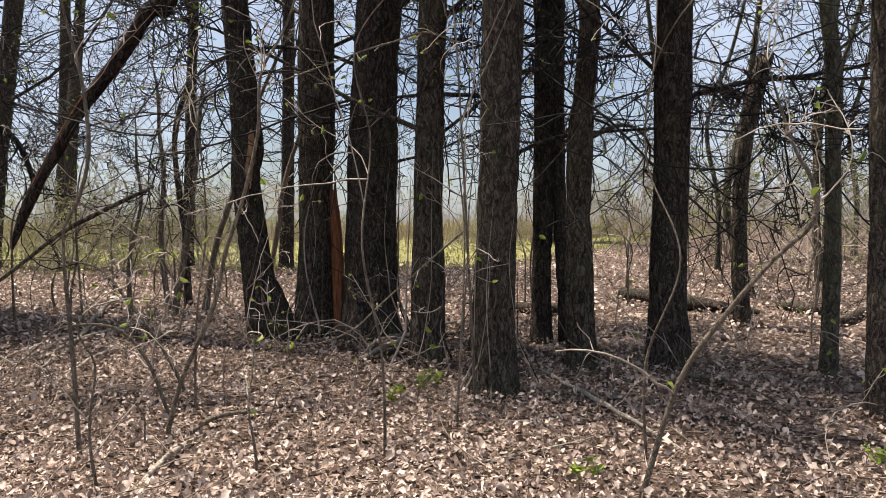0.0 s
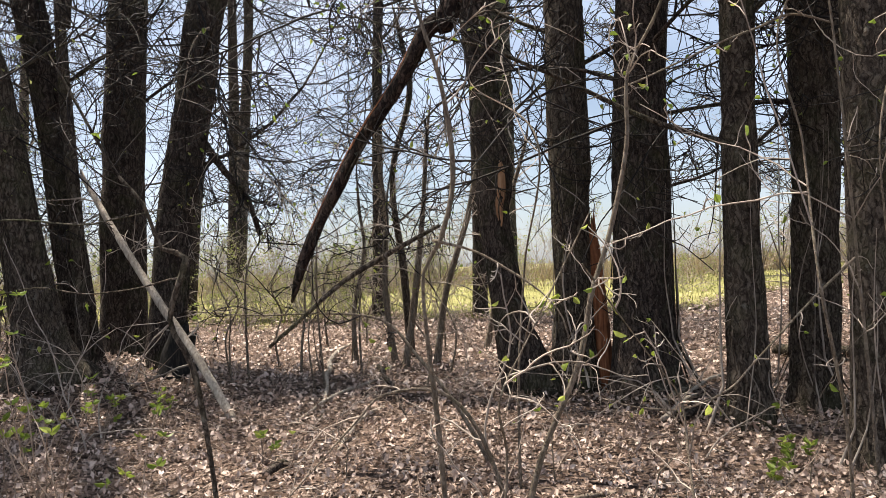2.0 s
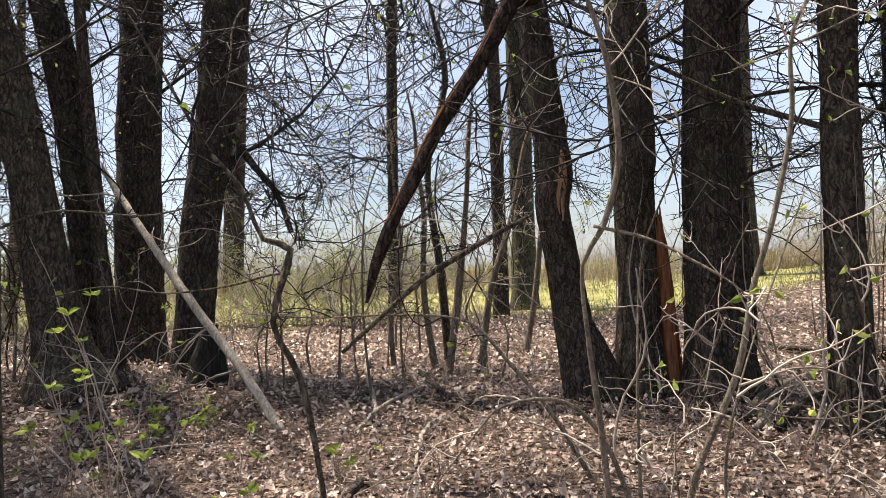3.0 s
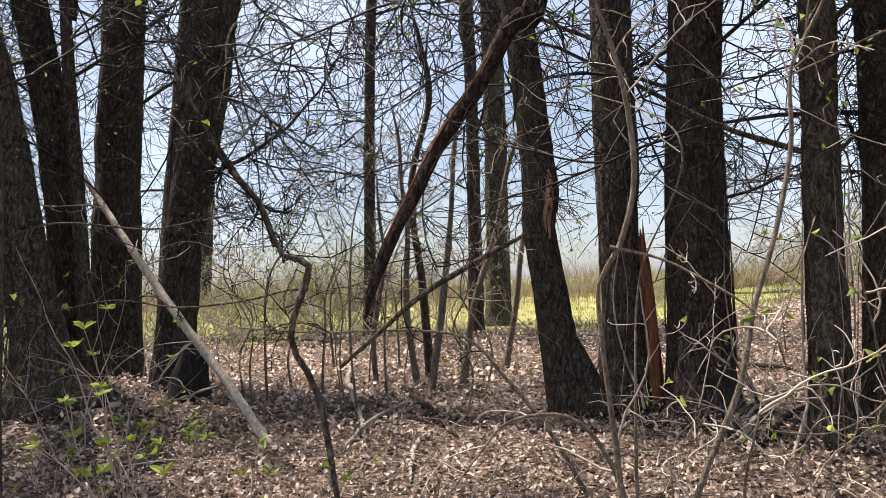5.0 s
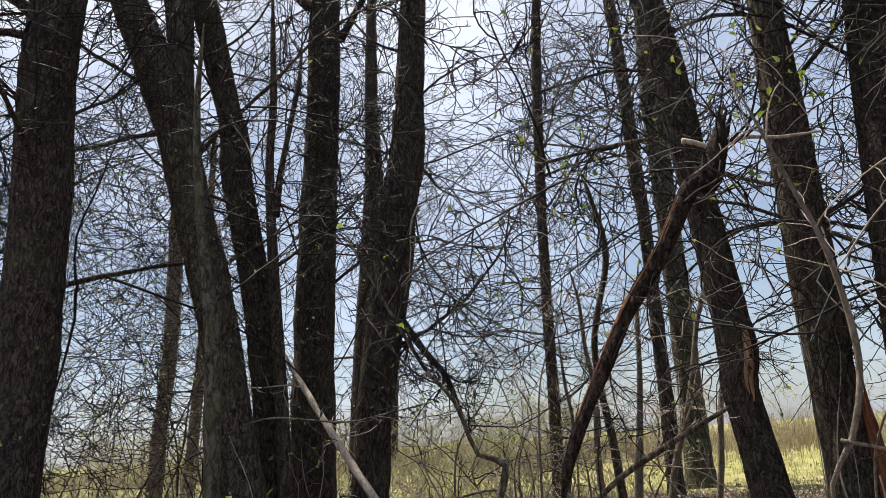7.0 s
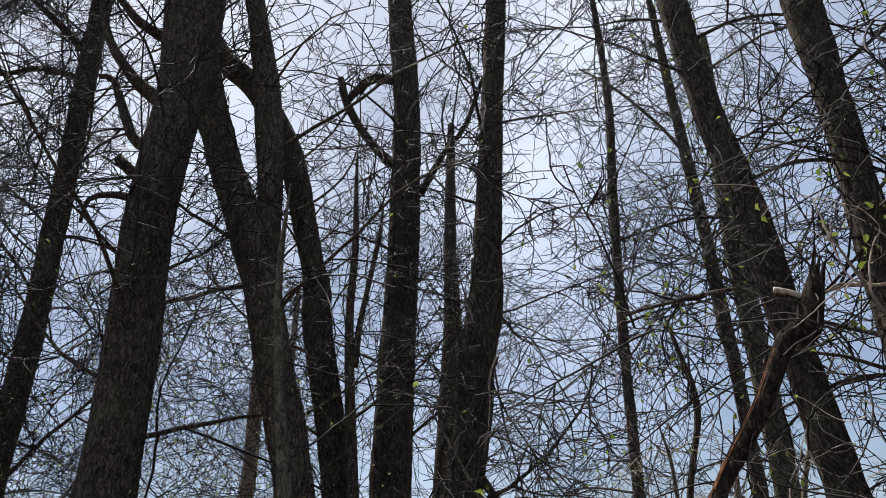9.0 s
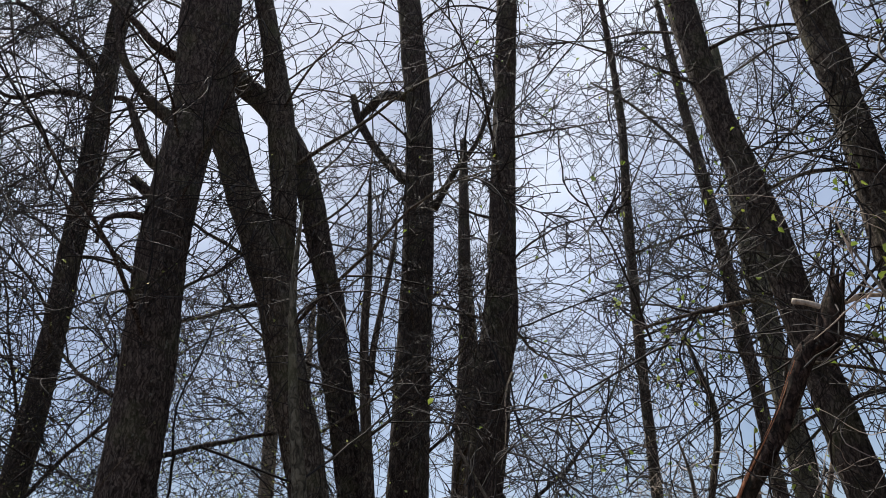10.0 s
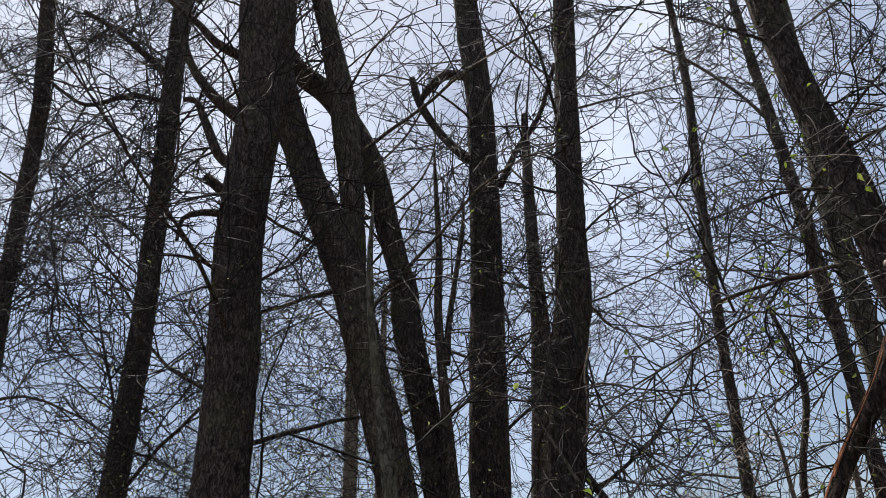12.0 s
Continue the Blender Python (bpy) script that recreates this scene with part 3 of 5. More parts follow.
PT_S = [(4.2, 10.47, -0.05, 0.111), (4.14, 10.49, 1.22, 0.103), (4.19, 10.47, 2.47, 0.102), (4.415, 10.385, 3.66, 0.105)]
PT_T = [(4.05, 7.85, -0.17, 0.089), (4.07, 7.84, 1.09, 0.083), (4.06, 7.84, 2.26, 0.076), (4.06, 7.84, 2.96, 0.076), (3.99, 7.88, 3.73, 0.076)]
PT_U = [(3.78, 6.35, -0.23, 0.145), (3.75, 6.37, 1.39, 0.12), (3.73, 6.38, 2.81, 0.105)]
PT_A = [(-8.06, 9.3, 0.33, 0.303), (-8.24, 9.18, 1.78, 0.24), (-8.42, 9.06, 3.26, 0.233), (-8.675, 8.905, 4.615, 0.236), (-8.97, 8.71, 6.14, 0.254), (-9.4, 8.44, 7.55, 0.225), (-9.75, 8.21, 9.05, 0.23), (-10.06, 8.02, 11.12, 0.207)]
PT_Avert = [(-8.76, 8.84, 5.2, 0.15), (-8.82, 8.8, 5.9, 0.16), (-8.83, 8.8, 6.65, 0.156), (-8.94, 8.73, 8.36, 0.201), (-9.14, 8.6, 9.98, 0.16), (-9.34, 8.48, 11.17, 0.149)]
PT_B = [(-8.23, 10.27, 0.49, 0.218), (-8.4, 10.18, 2.24, 0.197), (-8.56, 10.09, 3.98, 0.195), (-8.77, 9.98, 5.39, 0.205), (-8.8, 9.96, 6.09, 0.19), (-8.9, 9.91, 6.61, 0.167), (-9.265, 9.7, 8.44, 0.203), (-9.81, 9.39, 9.66, 0.179), (-10.36, 9.09, 10.39, 0.175), (-11.12, 8.67, 12.23, 0.132)]
PT_C = [(-8.84, 12.16, 0.44, 0.353), (-8.82, 12.17, 2.36, 0.33), (-8.73, 12.22, 4.75, 0.308), (-8.575, 12.305, 7.635, 0.281), (-8.515, 12.335, 9.295, 0.271), (-8.49, 12.35, 11.15, 0.26), (-8.63, 12.27, 14.25, 0.241)]
PT_D = [(-7.305, 10.74, 0.63, 0.252), (-7.165, 10.8, 2.18, 0.24), (-6.875, 10.92, 3.98, 0.253), (-6.765, 10.97, 4.83, 0.253), (-6.605, 11.04, 5.71, 0.247), (-6.52, 11.08, 6.59, 0.202), (-6.48, 11.09, 7.16, 0.206), (-6.29, 11.18, 9.51, 0.177), (-6.08, 11.27, 12.08, 0.176)]
PT_P = [(-6.17, 18.08, 0.4, 0.132), (-6.08, 18.1, 2.94, 0.123), (-6, 18.11, 5.53, 0.112), (-5.865, 18.135, 8.17, 0.113), (-5.64, 18.18, 11.35, 0.11), (-5.42, 18.21, 13.94, 0.097), (-5.42, 18.21, 18.03, 0.071)]
PT_Q = [(-3.76, 18, 0.33, 0.162), (-3.71, 18, 2.83, 0.151), (-3.67, 18, 6.02, 0.127), (-3.7, 18, 7.23, 0.151), (-3.72, 18, 9.63, 0.145), (-3.84, 17.99, 13.63, 0.114)]
PT_J = [(-3.3, 19.5, 0.48, 0.312), (-3.23, 19.5, 2.94, 0.274), (-3.19, 19.5, 5.99, 0.262), (-3.17, 19.5, 8.52, 0.25)]
PT_far = [(3.56, 26.31, 1.17, 0.361), (3.58, 26.31, 4.15, 0.289), (3.75, 26.26, 9.6, 0.254)]
PT_V = [(-15.56, 30.55, 1.2, 0.259), (-15.35, 30.64, 5.94, 0.237), (-15.27, 30.67, 10.72, 0.191), (-15.24, 30.69, 13.13, 0.179)]
PT_V2 = [(-14.76, 29.6, 1.2, 0.205), (-14.55, 29.69, 5.77, 0.229), (-14.24, 29.82, 10.39, 0.184), (-14.13, 29.86, 12.73, 0.185)]
PT_W = [(-11.22, 18.62, 0.35, 0.195), (-11.02, 18.73, 3.28, 0.196), (-10.74, 18.87, 6.33, 0.213), (-10.56, 18.97, 8.65, 0.199)]
PT_Z = [(-9.51, 7.24, 1.47, 0.2968), (-9.47, 7.28, 2.51, 0.3), (-9.43, 7.32, 4.29, 0.2851), (-9.45, 7.3, 6.01, 0.282), (-9.36, 7.41, 7.97, 0.299), (-9.34, 7.43, 8.95, 0.359), (-9.33, 7.44, 10.01, 0.4)]
PT_Y = [(-14.19, 9.38, 3.25, 0.215), (-14.11, 9.47, 6.15, 0.208), (-14.1, 9.48, 8.61, 0.193), (-14.11, 9.47, 11.22, 0.197), (-14.12, 9.46, 14.27, 0.188)]
PT_X1 = [(-14.42, 15.35, 0.65, 0.168), (-14.32, 15.41, 2.38, 0.159), (-14.18, 15.51, 4.24, 0.162), (-14.13, 15.55, 6.83, 0.154)]
PT_X2 = [(-14.81, 16.97, 0.46, 0.159), (-14.66, 17.06, 2.43, 0.135), (-14.54, 17.14, 4.48, 0.11)]
PT_Xs = [(-6.093, 5.67, 0.688, 0.054), (-6.078, 5.677, 1.532, 0.054), (-6.085, 5.67, 2.464, 0.052), (-6.152, 5.625, 3.241, 0.035), (-6.189, 5.603, 4.055, 0.027)]
PT_hang = [(-4.11, 7.16, 1.16, 0.022), (-3.99, 7.19, 1.54, 0.062), (-3.75, 7.23, 2.02, 0.076), (-3.47, 7.29, 2.54, 0.081), (-3.14, 7.36, 3.02, 0.092), (-2.87, 7.41, 3.49, 0.102)]
PT_bend = [(-3.9, 5.2, 0.35, 0.02), (-3.98, 5.18, 0.87, 0.023), (-4.1, 5.15, 1.16, 0.02), (-4, 5.17, 1.52, 0.026), (-4.13, 5.14, 1.58, 0.017), (-4.23, 5.12, 1.85, 0.017), (-4.34, 5.09, 1.99, 0.015), (-4.44, 5.07, 2.16, 0.014)]
PT_twy = [(-2.51, 5.06, 0.53, 0.019), (-2.55, 5.06, 1.01, 0.014), (-2.56, 5.07, 1.37, 0.014), (-2.46, 5.05, 1.54, 0.019), (-2.37, 5.04, 1.88, 0.019), (-2.41, 5.04, 2.36, 0.017), (-2.52, 5.06, 2.77, 0.014)]
PT_tw2 = [(-2.0, 5.7, 0.2, 0.022), (-1.75, 5.7, 0.77, 0.022), (-1.65, 5.7, 1.2, 0.021), (-1.52, 5.7, 1.58, 0.019), (-1.4, 5.7, 2.09, 0.017), (-1.37, 5.7, 2.54, 0.014), (-1.17, 5.7, 2.92, 0.012)]
PT_low = [(-2.4, 7.16, -0.2, 0.038), (-2.72, 7.19, 0.24, 0.039), (-3.05, 7.22, 0.67, 0.035), (-3.35, 7.25, 0.98, 0.027), (-3.89, 7.31, 1.05, 0.02), (-4.55, 7.37, 1.05, 0.016)]
PT_brn = [(-4.31, 7.12, 0.79, 0.026), (-4.05, 7.18, 1.01, 0.031), (-3.69, 7.25, 1.31, 0.036), (-3.33, 7.32, 1.52, 0.036), (-2.85, 7.41, 1.77, 0.027)]
PT_m1 = [(-4.31, 11.82, 0.05, 0.063), (-4.43, 11.8, 1.08, 0.055), (-4.38, 11.81, 2.18, 0.048), (-4.44, 11.8, 2.83, 0.036), (-4.46, 11.8, 3.47, 0.028)]
PT_m2 = [(-4.1, 11.36, 0.03, 0.06), (-3.9, 11.38, 1.07, 0.06), (-3.74, 11.4, 2.28, 0.046), (-3.66, 11.41, 3.2, 0.038)]
PT_m3 = [(-3.68, 11.51, 0, 0.061), (-3.49, 11.52, 1.05, 0.061), (-3.14, 11.55, 2.11, 0.05), (-2.92, 11.57, 3.04, 0.039), (-2.53, 11.59, 3.96, 0.031)]
PT_m4 = [(-4.86, 11.66, 0.05, 0.047), (-4.88, 11.66, 0.79, 0.043), (-4.7, 11.69, 1.72, 0.031), (-4.75, 11.68, 2.35, 0.028)]
PT_m5 = [(-3.13, 13.01, 0.08, 0.061), (-2.92, 13.01, 0.98, 0.057), (-2.74, 13.01, 2.11, 0.048), (-2.38, 13.02, 3.24, 0.035)]
PT_z0a = [(-4.19, 12.35, -0.12, 0.093), (-4.26, 12.33, 1.37, 0.083), (-4.37, 12.29, 2.84, 0.064), (-4.07, 12.4, 4.15, 0.065), (-4.18, 12.36, 5.05, 0.055)]
PT_s0 = [(-2.21, 6.18, -0.23, 0.038), (-2.42, 6.11, 0.28, 0.032), (-2.66, 6.02, 0.57, 0.027), (-3.01, 5.9, 0.58, 0.02), (-3.19, 5.83, 0.42, 0.015)]
PT_diag = [(1.16, 4.47, -0.24, 0.024), (1.39, 4.41, 0.45, 0.023), (1.66, 4.34, 0.9, 0.023), (1.89, 4.28, 1.2, 0.019), (2.09, 4.23, 1.42, 0.025), (2.08, 4.23, 1.64, 0.019), (1.97, 4.26, 1.87, 0.014)]
PT_Y2 = [(-16.15, 8.17, 4.51, 0.158), (-16.2, 8.08, 6.88, 0.151), (-16.22, 8.05, 8.68, 0.149), (-16.24, 8.01, 11.26, 0.149), (-16.41, 7.75, 14.17, 0.148)]
PT_bc1 = [(-7.98, 9.85, 0.81, 0.09), (-8.01, 9.84, 2.19, 0.085), (-8.09, 9.79, 4.09, 0.073), (-8.12, 9.77, 5.46, 0.059), (-8.07, 9.8, 6.4, 0.052), (-8.07, 9.8, 7.49, 0.033)]
PT_bc2 = [(-8.06, 9.81, 4.73, 0.053), (-7.99, 9.85, 5.38, 0.043), (-7.82, 9.95, 6.4, 0.036), (-7.74, 9.99, 6.95, 0.024)]
PT_cl1 = [(-8.63, 12.28, 9.41, 0.113), (-8.91, 12.13, 9.67, 0.091), (-9.24, 11.95, 10.2, 0.085), (-9.52, 11.8, 10.86, 0.087), (-9.64, 11.73, 11.49, 0.064)]
PT_cl2 = [(-8.63, 12.27, 11.44, 0.104), (-9.04, 12.06, 11.5, 0.097), (-9.32, 11.91, 11.24, 0.087), (-9.49, 11.82, 10.96, 0.063)]
PT_cl3 = [(-8.27, 12.47, 8.83, 0.074), (-7.9, 12.66, 9.64, 0.06), (-7.48, 12.89, 10.36, 0.05), (-7.1, 13.09, 11.55, 0.04)]
PT_zl1 = [(-9.52, 7.23, 7.85, 0.102), (-9.78, 6.94, 8.17, 0.072), (-10.02, 6.67, 8.74, 0.054), (-10.15, 6.53, 9.6, 0.044)]
PT_zl2 = [(-9.56, 7.18, 6.67, 0.091), (-9.66, 7.08, 6.76, 0.07), (-9.76, 6.96, 6.9, 0.056)]
PT_zl3 = [(-9.53, 7.22, 7.1, 0.093), (-9.67, 7.06, 7.22, 0.065), (-9.79, 6.93, 7.62, 0.058), (-9.91, 6.8, 8.03, 0.044), (-10.02, 6.67, 8.03, 0.029)]
PT_zl4 = [(-9.58, 7.16, 6.38, 0.055), (-9.77, 6.95, 6.37, 0.041), (-9.91, 6.79, 6.26, 0.027), (-9.94, 6.76, 5.95, 0.02)]
PT_zl5 = [(-9.52, 7.23, 8.86, 0.078), (-9.78, 6.93, 9.05, 0.062), (-9.98, 6.71, 9.37, 0.047), (-10.28, 6.37, 9.74, 0.035)]
PT_yl1 = [(-14.2, 9.37, 11.47, 0.065), (-14.62, 8.87, 11.5, 0.056), (-15.13, 8.27, 11.14, 0.039), (-15.63, 7.67, 11.61, 0.027), (-16.02, 7.21, 11.63, 0.02)]
PT_yl2 = [(-14.13, 9.45, 12.08, 0.095), (-14.57, 8.93, 12.68, 0.071), (-14.96, 8.46, 13.15, 0.054), (-15.34, 8.01, 13.48, 0.042)]
PT_dl1 = [(-6.82, 10.95, 3.39, 0.06), (-6.53, 11.07, 2.91, 0.049), (-6.27, 11.19, 2.53, 0.042), (-6.11, 11.26, 1.99, 0.034)]
PT_el1 = [(-3.13, 7.35, 3.93, 0.032), (-3.38, 7.3, 3.91, 0.027), (-3.82, 7.22, 3.85, 0.023), (-4.05, 7.17, 3.8, 0.016)]
PT_el2 = [(-2.63, 7.44, 3.79, 0.035), (-2.41, 7.48, 3.85, 0.029), (-2.17, 7.52, 3.82, 0.022), (-1.85, 7.58, 3.83, 0.015)]
PT_el3 = [(-2.65, 7.43, 3.77, 0.04), (-2.79, 7.41, 3.85, 0.036), (-2.89, 7.39, 3.88, 0.04)]
PT_ql1 = [(-3.74, 18, 11.46, 0.048), (-4.32, 17.98, 12.65, 0.039), (-5.23, 17.94, 14.05, 0.034), (-6.02, 17.91, 14.91, 0.023)]
PT_nl1 = [(-5.83, 18.14, 7.62, 0.032), (-5, 18.29, 7.84, 0.027), (-4.14, 18.45, 7.92, 0.022), (-3.16, 18.62, 8.1, 0.015)]
PT_log = [(-5.39, 8.66, -0.13, 0.083), (-5.949, 9.025, 0.471, 0.088), (-6.625, 9.34, 1.183, 0.086), (-7.348, 9.647, 2.036, 0.078), (-8.013, 9.973, 2.833, 0.061)]
PT_zig_side = [(-4.02, 5.2, 1.4, 0.0074), (-4.14, 5.25, 1.4, 0.0067), (-4.41, 5.3, 1.35, 0.006), (-4.78, 5.35, 1.33, 0.0053), (-5.17, 5.4, 1.38, 0.0045), (-5.61, 5.45, 1.33, 0.0038), (-5.97, 5.5, 1.39, 0.0031)]
PT_xs_side = [(-6.078, 5.677, 1.75, 0.009), (-5.9, 6.02, 1.89, 0.0065), (-5.32, 6.08, 1.83, 0.006), (-5.09, 6.14, 1.86, 0.005), (-4.73, 6.2, 1.92, 0.004)]
PT_pale_side = [(-2.5, 5.05, 1.55, 0.0081), (-2.27, 5.01, 1.48, 0.0071), (-2.1, 4.97, 1.38, 0.0062), (-1.93, 4.92, 1.26, 0.0053), (-1.82, 4.88, 1.12, 0.0043), (-1.79, 4.84, 0.96, 0.0034), (-1.78, 4.8, 0.81, 0.0025)]
PT_thin_low = [(0.2, 6.7, 1.35, 0.009), (-0.15, 6.6, 1.05, 0.0085), (-0.56, 6.4, 0.69, 0.008), (-0.76, 6.33, 0.51, 0.007), (-1.06, 6.25, 0.4, 0.006), (-1.39, 6.17, 0.43, 0.005), (-1.57, 6.1, 0.5, 0.004)]
PT_thin_high = [(0.12, 6.65, 3.0, 0.009), (-0.16, 6.6, 3.07, 0.0085), (-0.42, 6.48, 2.96, 0.008), (-0.66, 6.36, 2.86, 0.007), (-0.98, 6.24, 2.71, 0.006), (-1.34, 6.12, 2.55, 0.005), (-1.61, 6.0, 2.45, 0.004)]
STICKS = [
    [(-0.70, 9.32, 0.041), (-0.20, 10.08, 0.041), (0.48, 10.91, 0.035)],
    [(-0.79, 8.51, 0.067), (-0.33, 9.19, 0.068), (0.29, 10.02, 0.056)],
    [(1.03, 7.94, 0.036), (1.43, 6.35, 0.034), (1.79, 5.17, 0.028)],
    [(-2.00, 5.42, 0.029), (-1.83, 6.13, 0.037), (-1.37, 6.35, 0.031), (-0.69, 6.30, 0.024)],
    [(-1.87, 4.47, 0.024), (-1.88, 5.11, 0.035), (-1.86, 5.81, 0.035)],
    [(-8.33, 9.08, 0.060), (-8.06, 9.26, 0.062), (-7.77, 9.53, 0.032)],
    [(-4.66, 8.66, 0.028), (-4.51, 9.52, 0.040), (-4.22, 10.76, 0.049)],
    [(-4.47, 11.41, 0.061), (-3.93, 9.87, 0.051), (-3.51, 8.80, 0.039)],
    [(-3.86, 7.45, 0.027), (-3.93, 8.47, 0.037), (-3.83, 9.22, 0.029)],
    [(-4.22, 6.65, 0.063), (-4.15, 6.85, 0.065), (-4.12, 7.05, 0.045)],
    [(-4.48, 8.88, 0.039), (-5.29, 11.85, 0.062), (-5.51, 13.60, 0.051)],
    [(-0.91, 8.95, 0.047), (-0.67, 9.47, 0.057), (-0.39, 9.91, 0.045)],
    [(-0.94, 8.59, 0.052), (-0.65, 9.14, 0.055), (-0.43, 9.61, 0.051)],
    [(2.43, 7.61, 0.052), (2.70, 7.34, 0.045), (3.02, 7.17, 0.033)],
    [(5.59, 10.47, 0.111), (6.28, 11.15, 0.118), (6.99, 11.81, 0.107)],
    [(5.58, 12.20, 0.064), (5.86, 11.65, 0.062), (6.16, 11.39, 0.043)],
    [(0.17, 4.93, 0.019), (0.88, 5.36, 0.018), (1.18, 5.63, 0.015)],
    [(3.10, 12.99, 0.216), (3.92, 11.92, 0.216), (4.79, 11.29, 0.154)],
    [(0.96, 12.03, 0.154), (1.59, 11.60, 0.166), (2.44, 12.14, 0.119)],
    [(5.41, 12.03, 0.136), (5.65, 11.39, 0.129), (6.27, 11.60, 0.088)],
    [(0.33, 12.65, 0.058), (0.59, 12.21, 0.055), (0.88, 11.98, 0.039)],
]

LEAN_L = "tall leaning tree with dark ridged bark and a bare split scar"
DARK_L = "tall straight bare tree with dark furrowed bark"
tree(PT_E, LEAN_L, roots=[[(-2.44, 9.98, 0.85, 0.11), (-2.27, 9.93, 0.42, 0.16), (-2.1, 9.89, -0.15, 0.22)]], flare=0.12, limbs=11, low=4.4, top=12.5, leaves=110, fine=1.0)
tree(PT_F, "tall bare tree with flaking grey-brown bark", BARK_GREY, limbs=12, low=3.0, top=12.5, leaves=240)
tree(PT_G, "thick straight bare tree with dark bark and flared foot", flare=0.36, limbs=11, low=2.2, top=10, leaves=240)
tree([(x + 0.02, y, z, r * 0.9) for x, y, z, r in PT_H], "slim straight tree with grey-brown bark wrapped in vines", BARK_GREY, limbs=12, low=1.9, top=9.5, leaves=240, airy=8.0)
tree(PT_I, label="slim straight grey-brown tree close to the path", bark=BARK_GREY, limbs=7, low=2.9, top=8, leaves=200, airy=8.0)
tree([(x + 0.08, y, z, r * 0.92) for x, y, z, r in PT_I2], "dark tree trunk clothed in hanging vines", BARK_GREY, limbs=12, low=1.9, top=10, airy=5.0)
tree(PT_K, DARK_L, limbs=11, low=2.2, top=11, sides=40, fine=0.8, leaves=110, airy=5.0)
tree(PT_K2, "slender dark bare tree beside a thicker one", limbs=7, low=2.5, top=9, sides=32, fine=0.8, airy=5.0)
tree(PT_L, "crooked reddish-brown bare tree with peeling bark", BARK_GREY, limbs=7, low=2.2, top=9, sides=48, leaves=110, airy=5.0)
tree(PT_M, DARK_L, limbs=11, low=2.2, top=9.5, sides=56, leaves=110, airy=5.0)
tree(PT_S, "dead crooked snag broken off at the top", BARK_GREY, limbs=2, low=1.5, limb_len=1.2, top=4, sides=32, jag=0.25, airy=5.0)
tree(PT_T, "slender pale grey-green bare tree", BARK_MOSS, limbs=7, low=1.4, limb_len=2.2, top=7, sides=32, relief=0.006, airy=5.0)
tree(PT_U, "slender dark bare tree at the path's edge", limbs=7, low=2.2, limb_len=2.4, top=7, sides=40, airy=5.0)
tree(PT_A, "thick forked tree with deeply ridged bark in a clump", BARK_GREY, forks=[PT_Avert], limbs=15, flare=0.75, low=3.4, top=13, limb_len=3.8, airy=6.5)
tree(PT_B, "curving dark tree standing in a clump", limbs=12, low=3.4, top=13, airy=7.0)
tree(PT_C, "thick dark upright tree with a curled broken limb", extra=[PT_cl1, PT_cl2, PT_cl3], limbs=12, low=3.6, top=14.5, airy=11)
tree(PT_D, "dark smooth-barked tree leaning out of a clump", extra=[PT_dl1], limbs=15, low=2.6, top=13.5, limb_len=4.2, leaves=110, airy=8.5)
tree(PT_P, "slender bare tree at the edge of the wood", limbs=18, low=2.0, top=18, sides=32, extra=[PT_nl1], limb_len=3.6, step=0.15, fine=0.8, stout=1.3)
tree(PT_Q, "slender dark bare tree at the edge of the wood", limbs=18, low=2.2, top=17, sides=32, extra=[PT_ql1], limb_len=4.0, step=0.15, fine=0.8, stout=1.3)
tree(PT_J, "straight mossy tree at the edge of the wood", BARK_MOSS, limbs=15, low=2.8, top=16, sides=48, limb_len=4.2, step=0.15, fine=0.75, stout=1.3)
tree(PT_far, "bare grey-brown tree out on the field's edge", BARK_GREY, limbs=12, low=3, top=13, sides=28, limb_len=4, step=0.2, fine=0.8)
tree(PT_V, "bare tree far off beyond the brush", limbs=15, low=3, top=17, sides=24, limb_len=5, step=0.25, group="trees beyond the brush", fine=0.8)
tree(PT_V2, "slender bare tree far off beyond the brush", limbs=15, low=3, top=16, sides=24, limb_len=5, step=0.25, group="trees beyond the brush", fine=0.8)
tree(PT_W, "slender leaning bare tree beyond the clump", limbs=15, low=2.4, top=15, sides=32, limb_len=4.4, step=0.15, fine=0.75, stout=1.3)
tree(PT_Z, "thick straight tree with forking limbs and broken stubs", BARK_DARK, extra=[PT_zl1, PT_zl2, PT_zl3, PT_zl4, PT_zl5], limbs=17, low=3.4, top=12.5, limb_len=4, airy=6.0)
tree(PT_Y, "bare dark tree with long drooping limbs", extra=[PT_yl1, PT_yl2], limbs=24, low=3.4, top=16, sides=40, limb_len=4.6, step=0.12, fine=1.2)
tree(PT_X1, "slender grey tree among the brush", BARK_SMOOTH, limbs=15, low=1.6, top=12, sides=28, limb_len=3.4, step=0.15, fine=0.8)
tree(PT_X2, "slender grey tree among the brush", BARK_SMOOTH, limbs=12, low=1.6, top=10, sides=28, limb_len=3.2, step=0.15, fine=0.8)

tree(PT_Y2, "slender bare tree deep in the wood", limbs=20, low=3.0, top=17, sides=32, limb_len=4.6, step=0.15, fine=1.2)

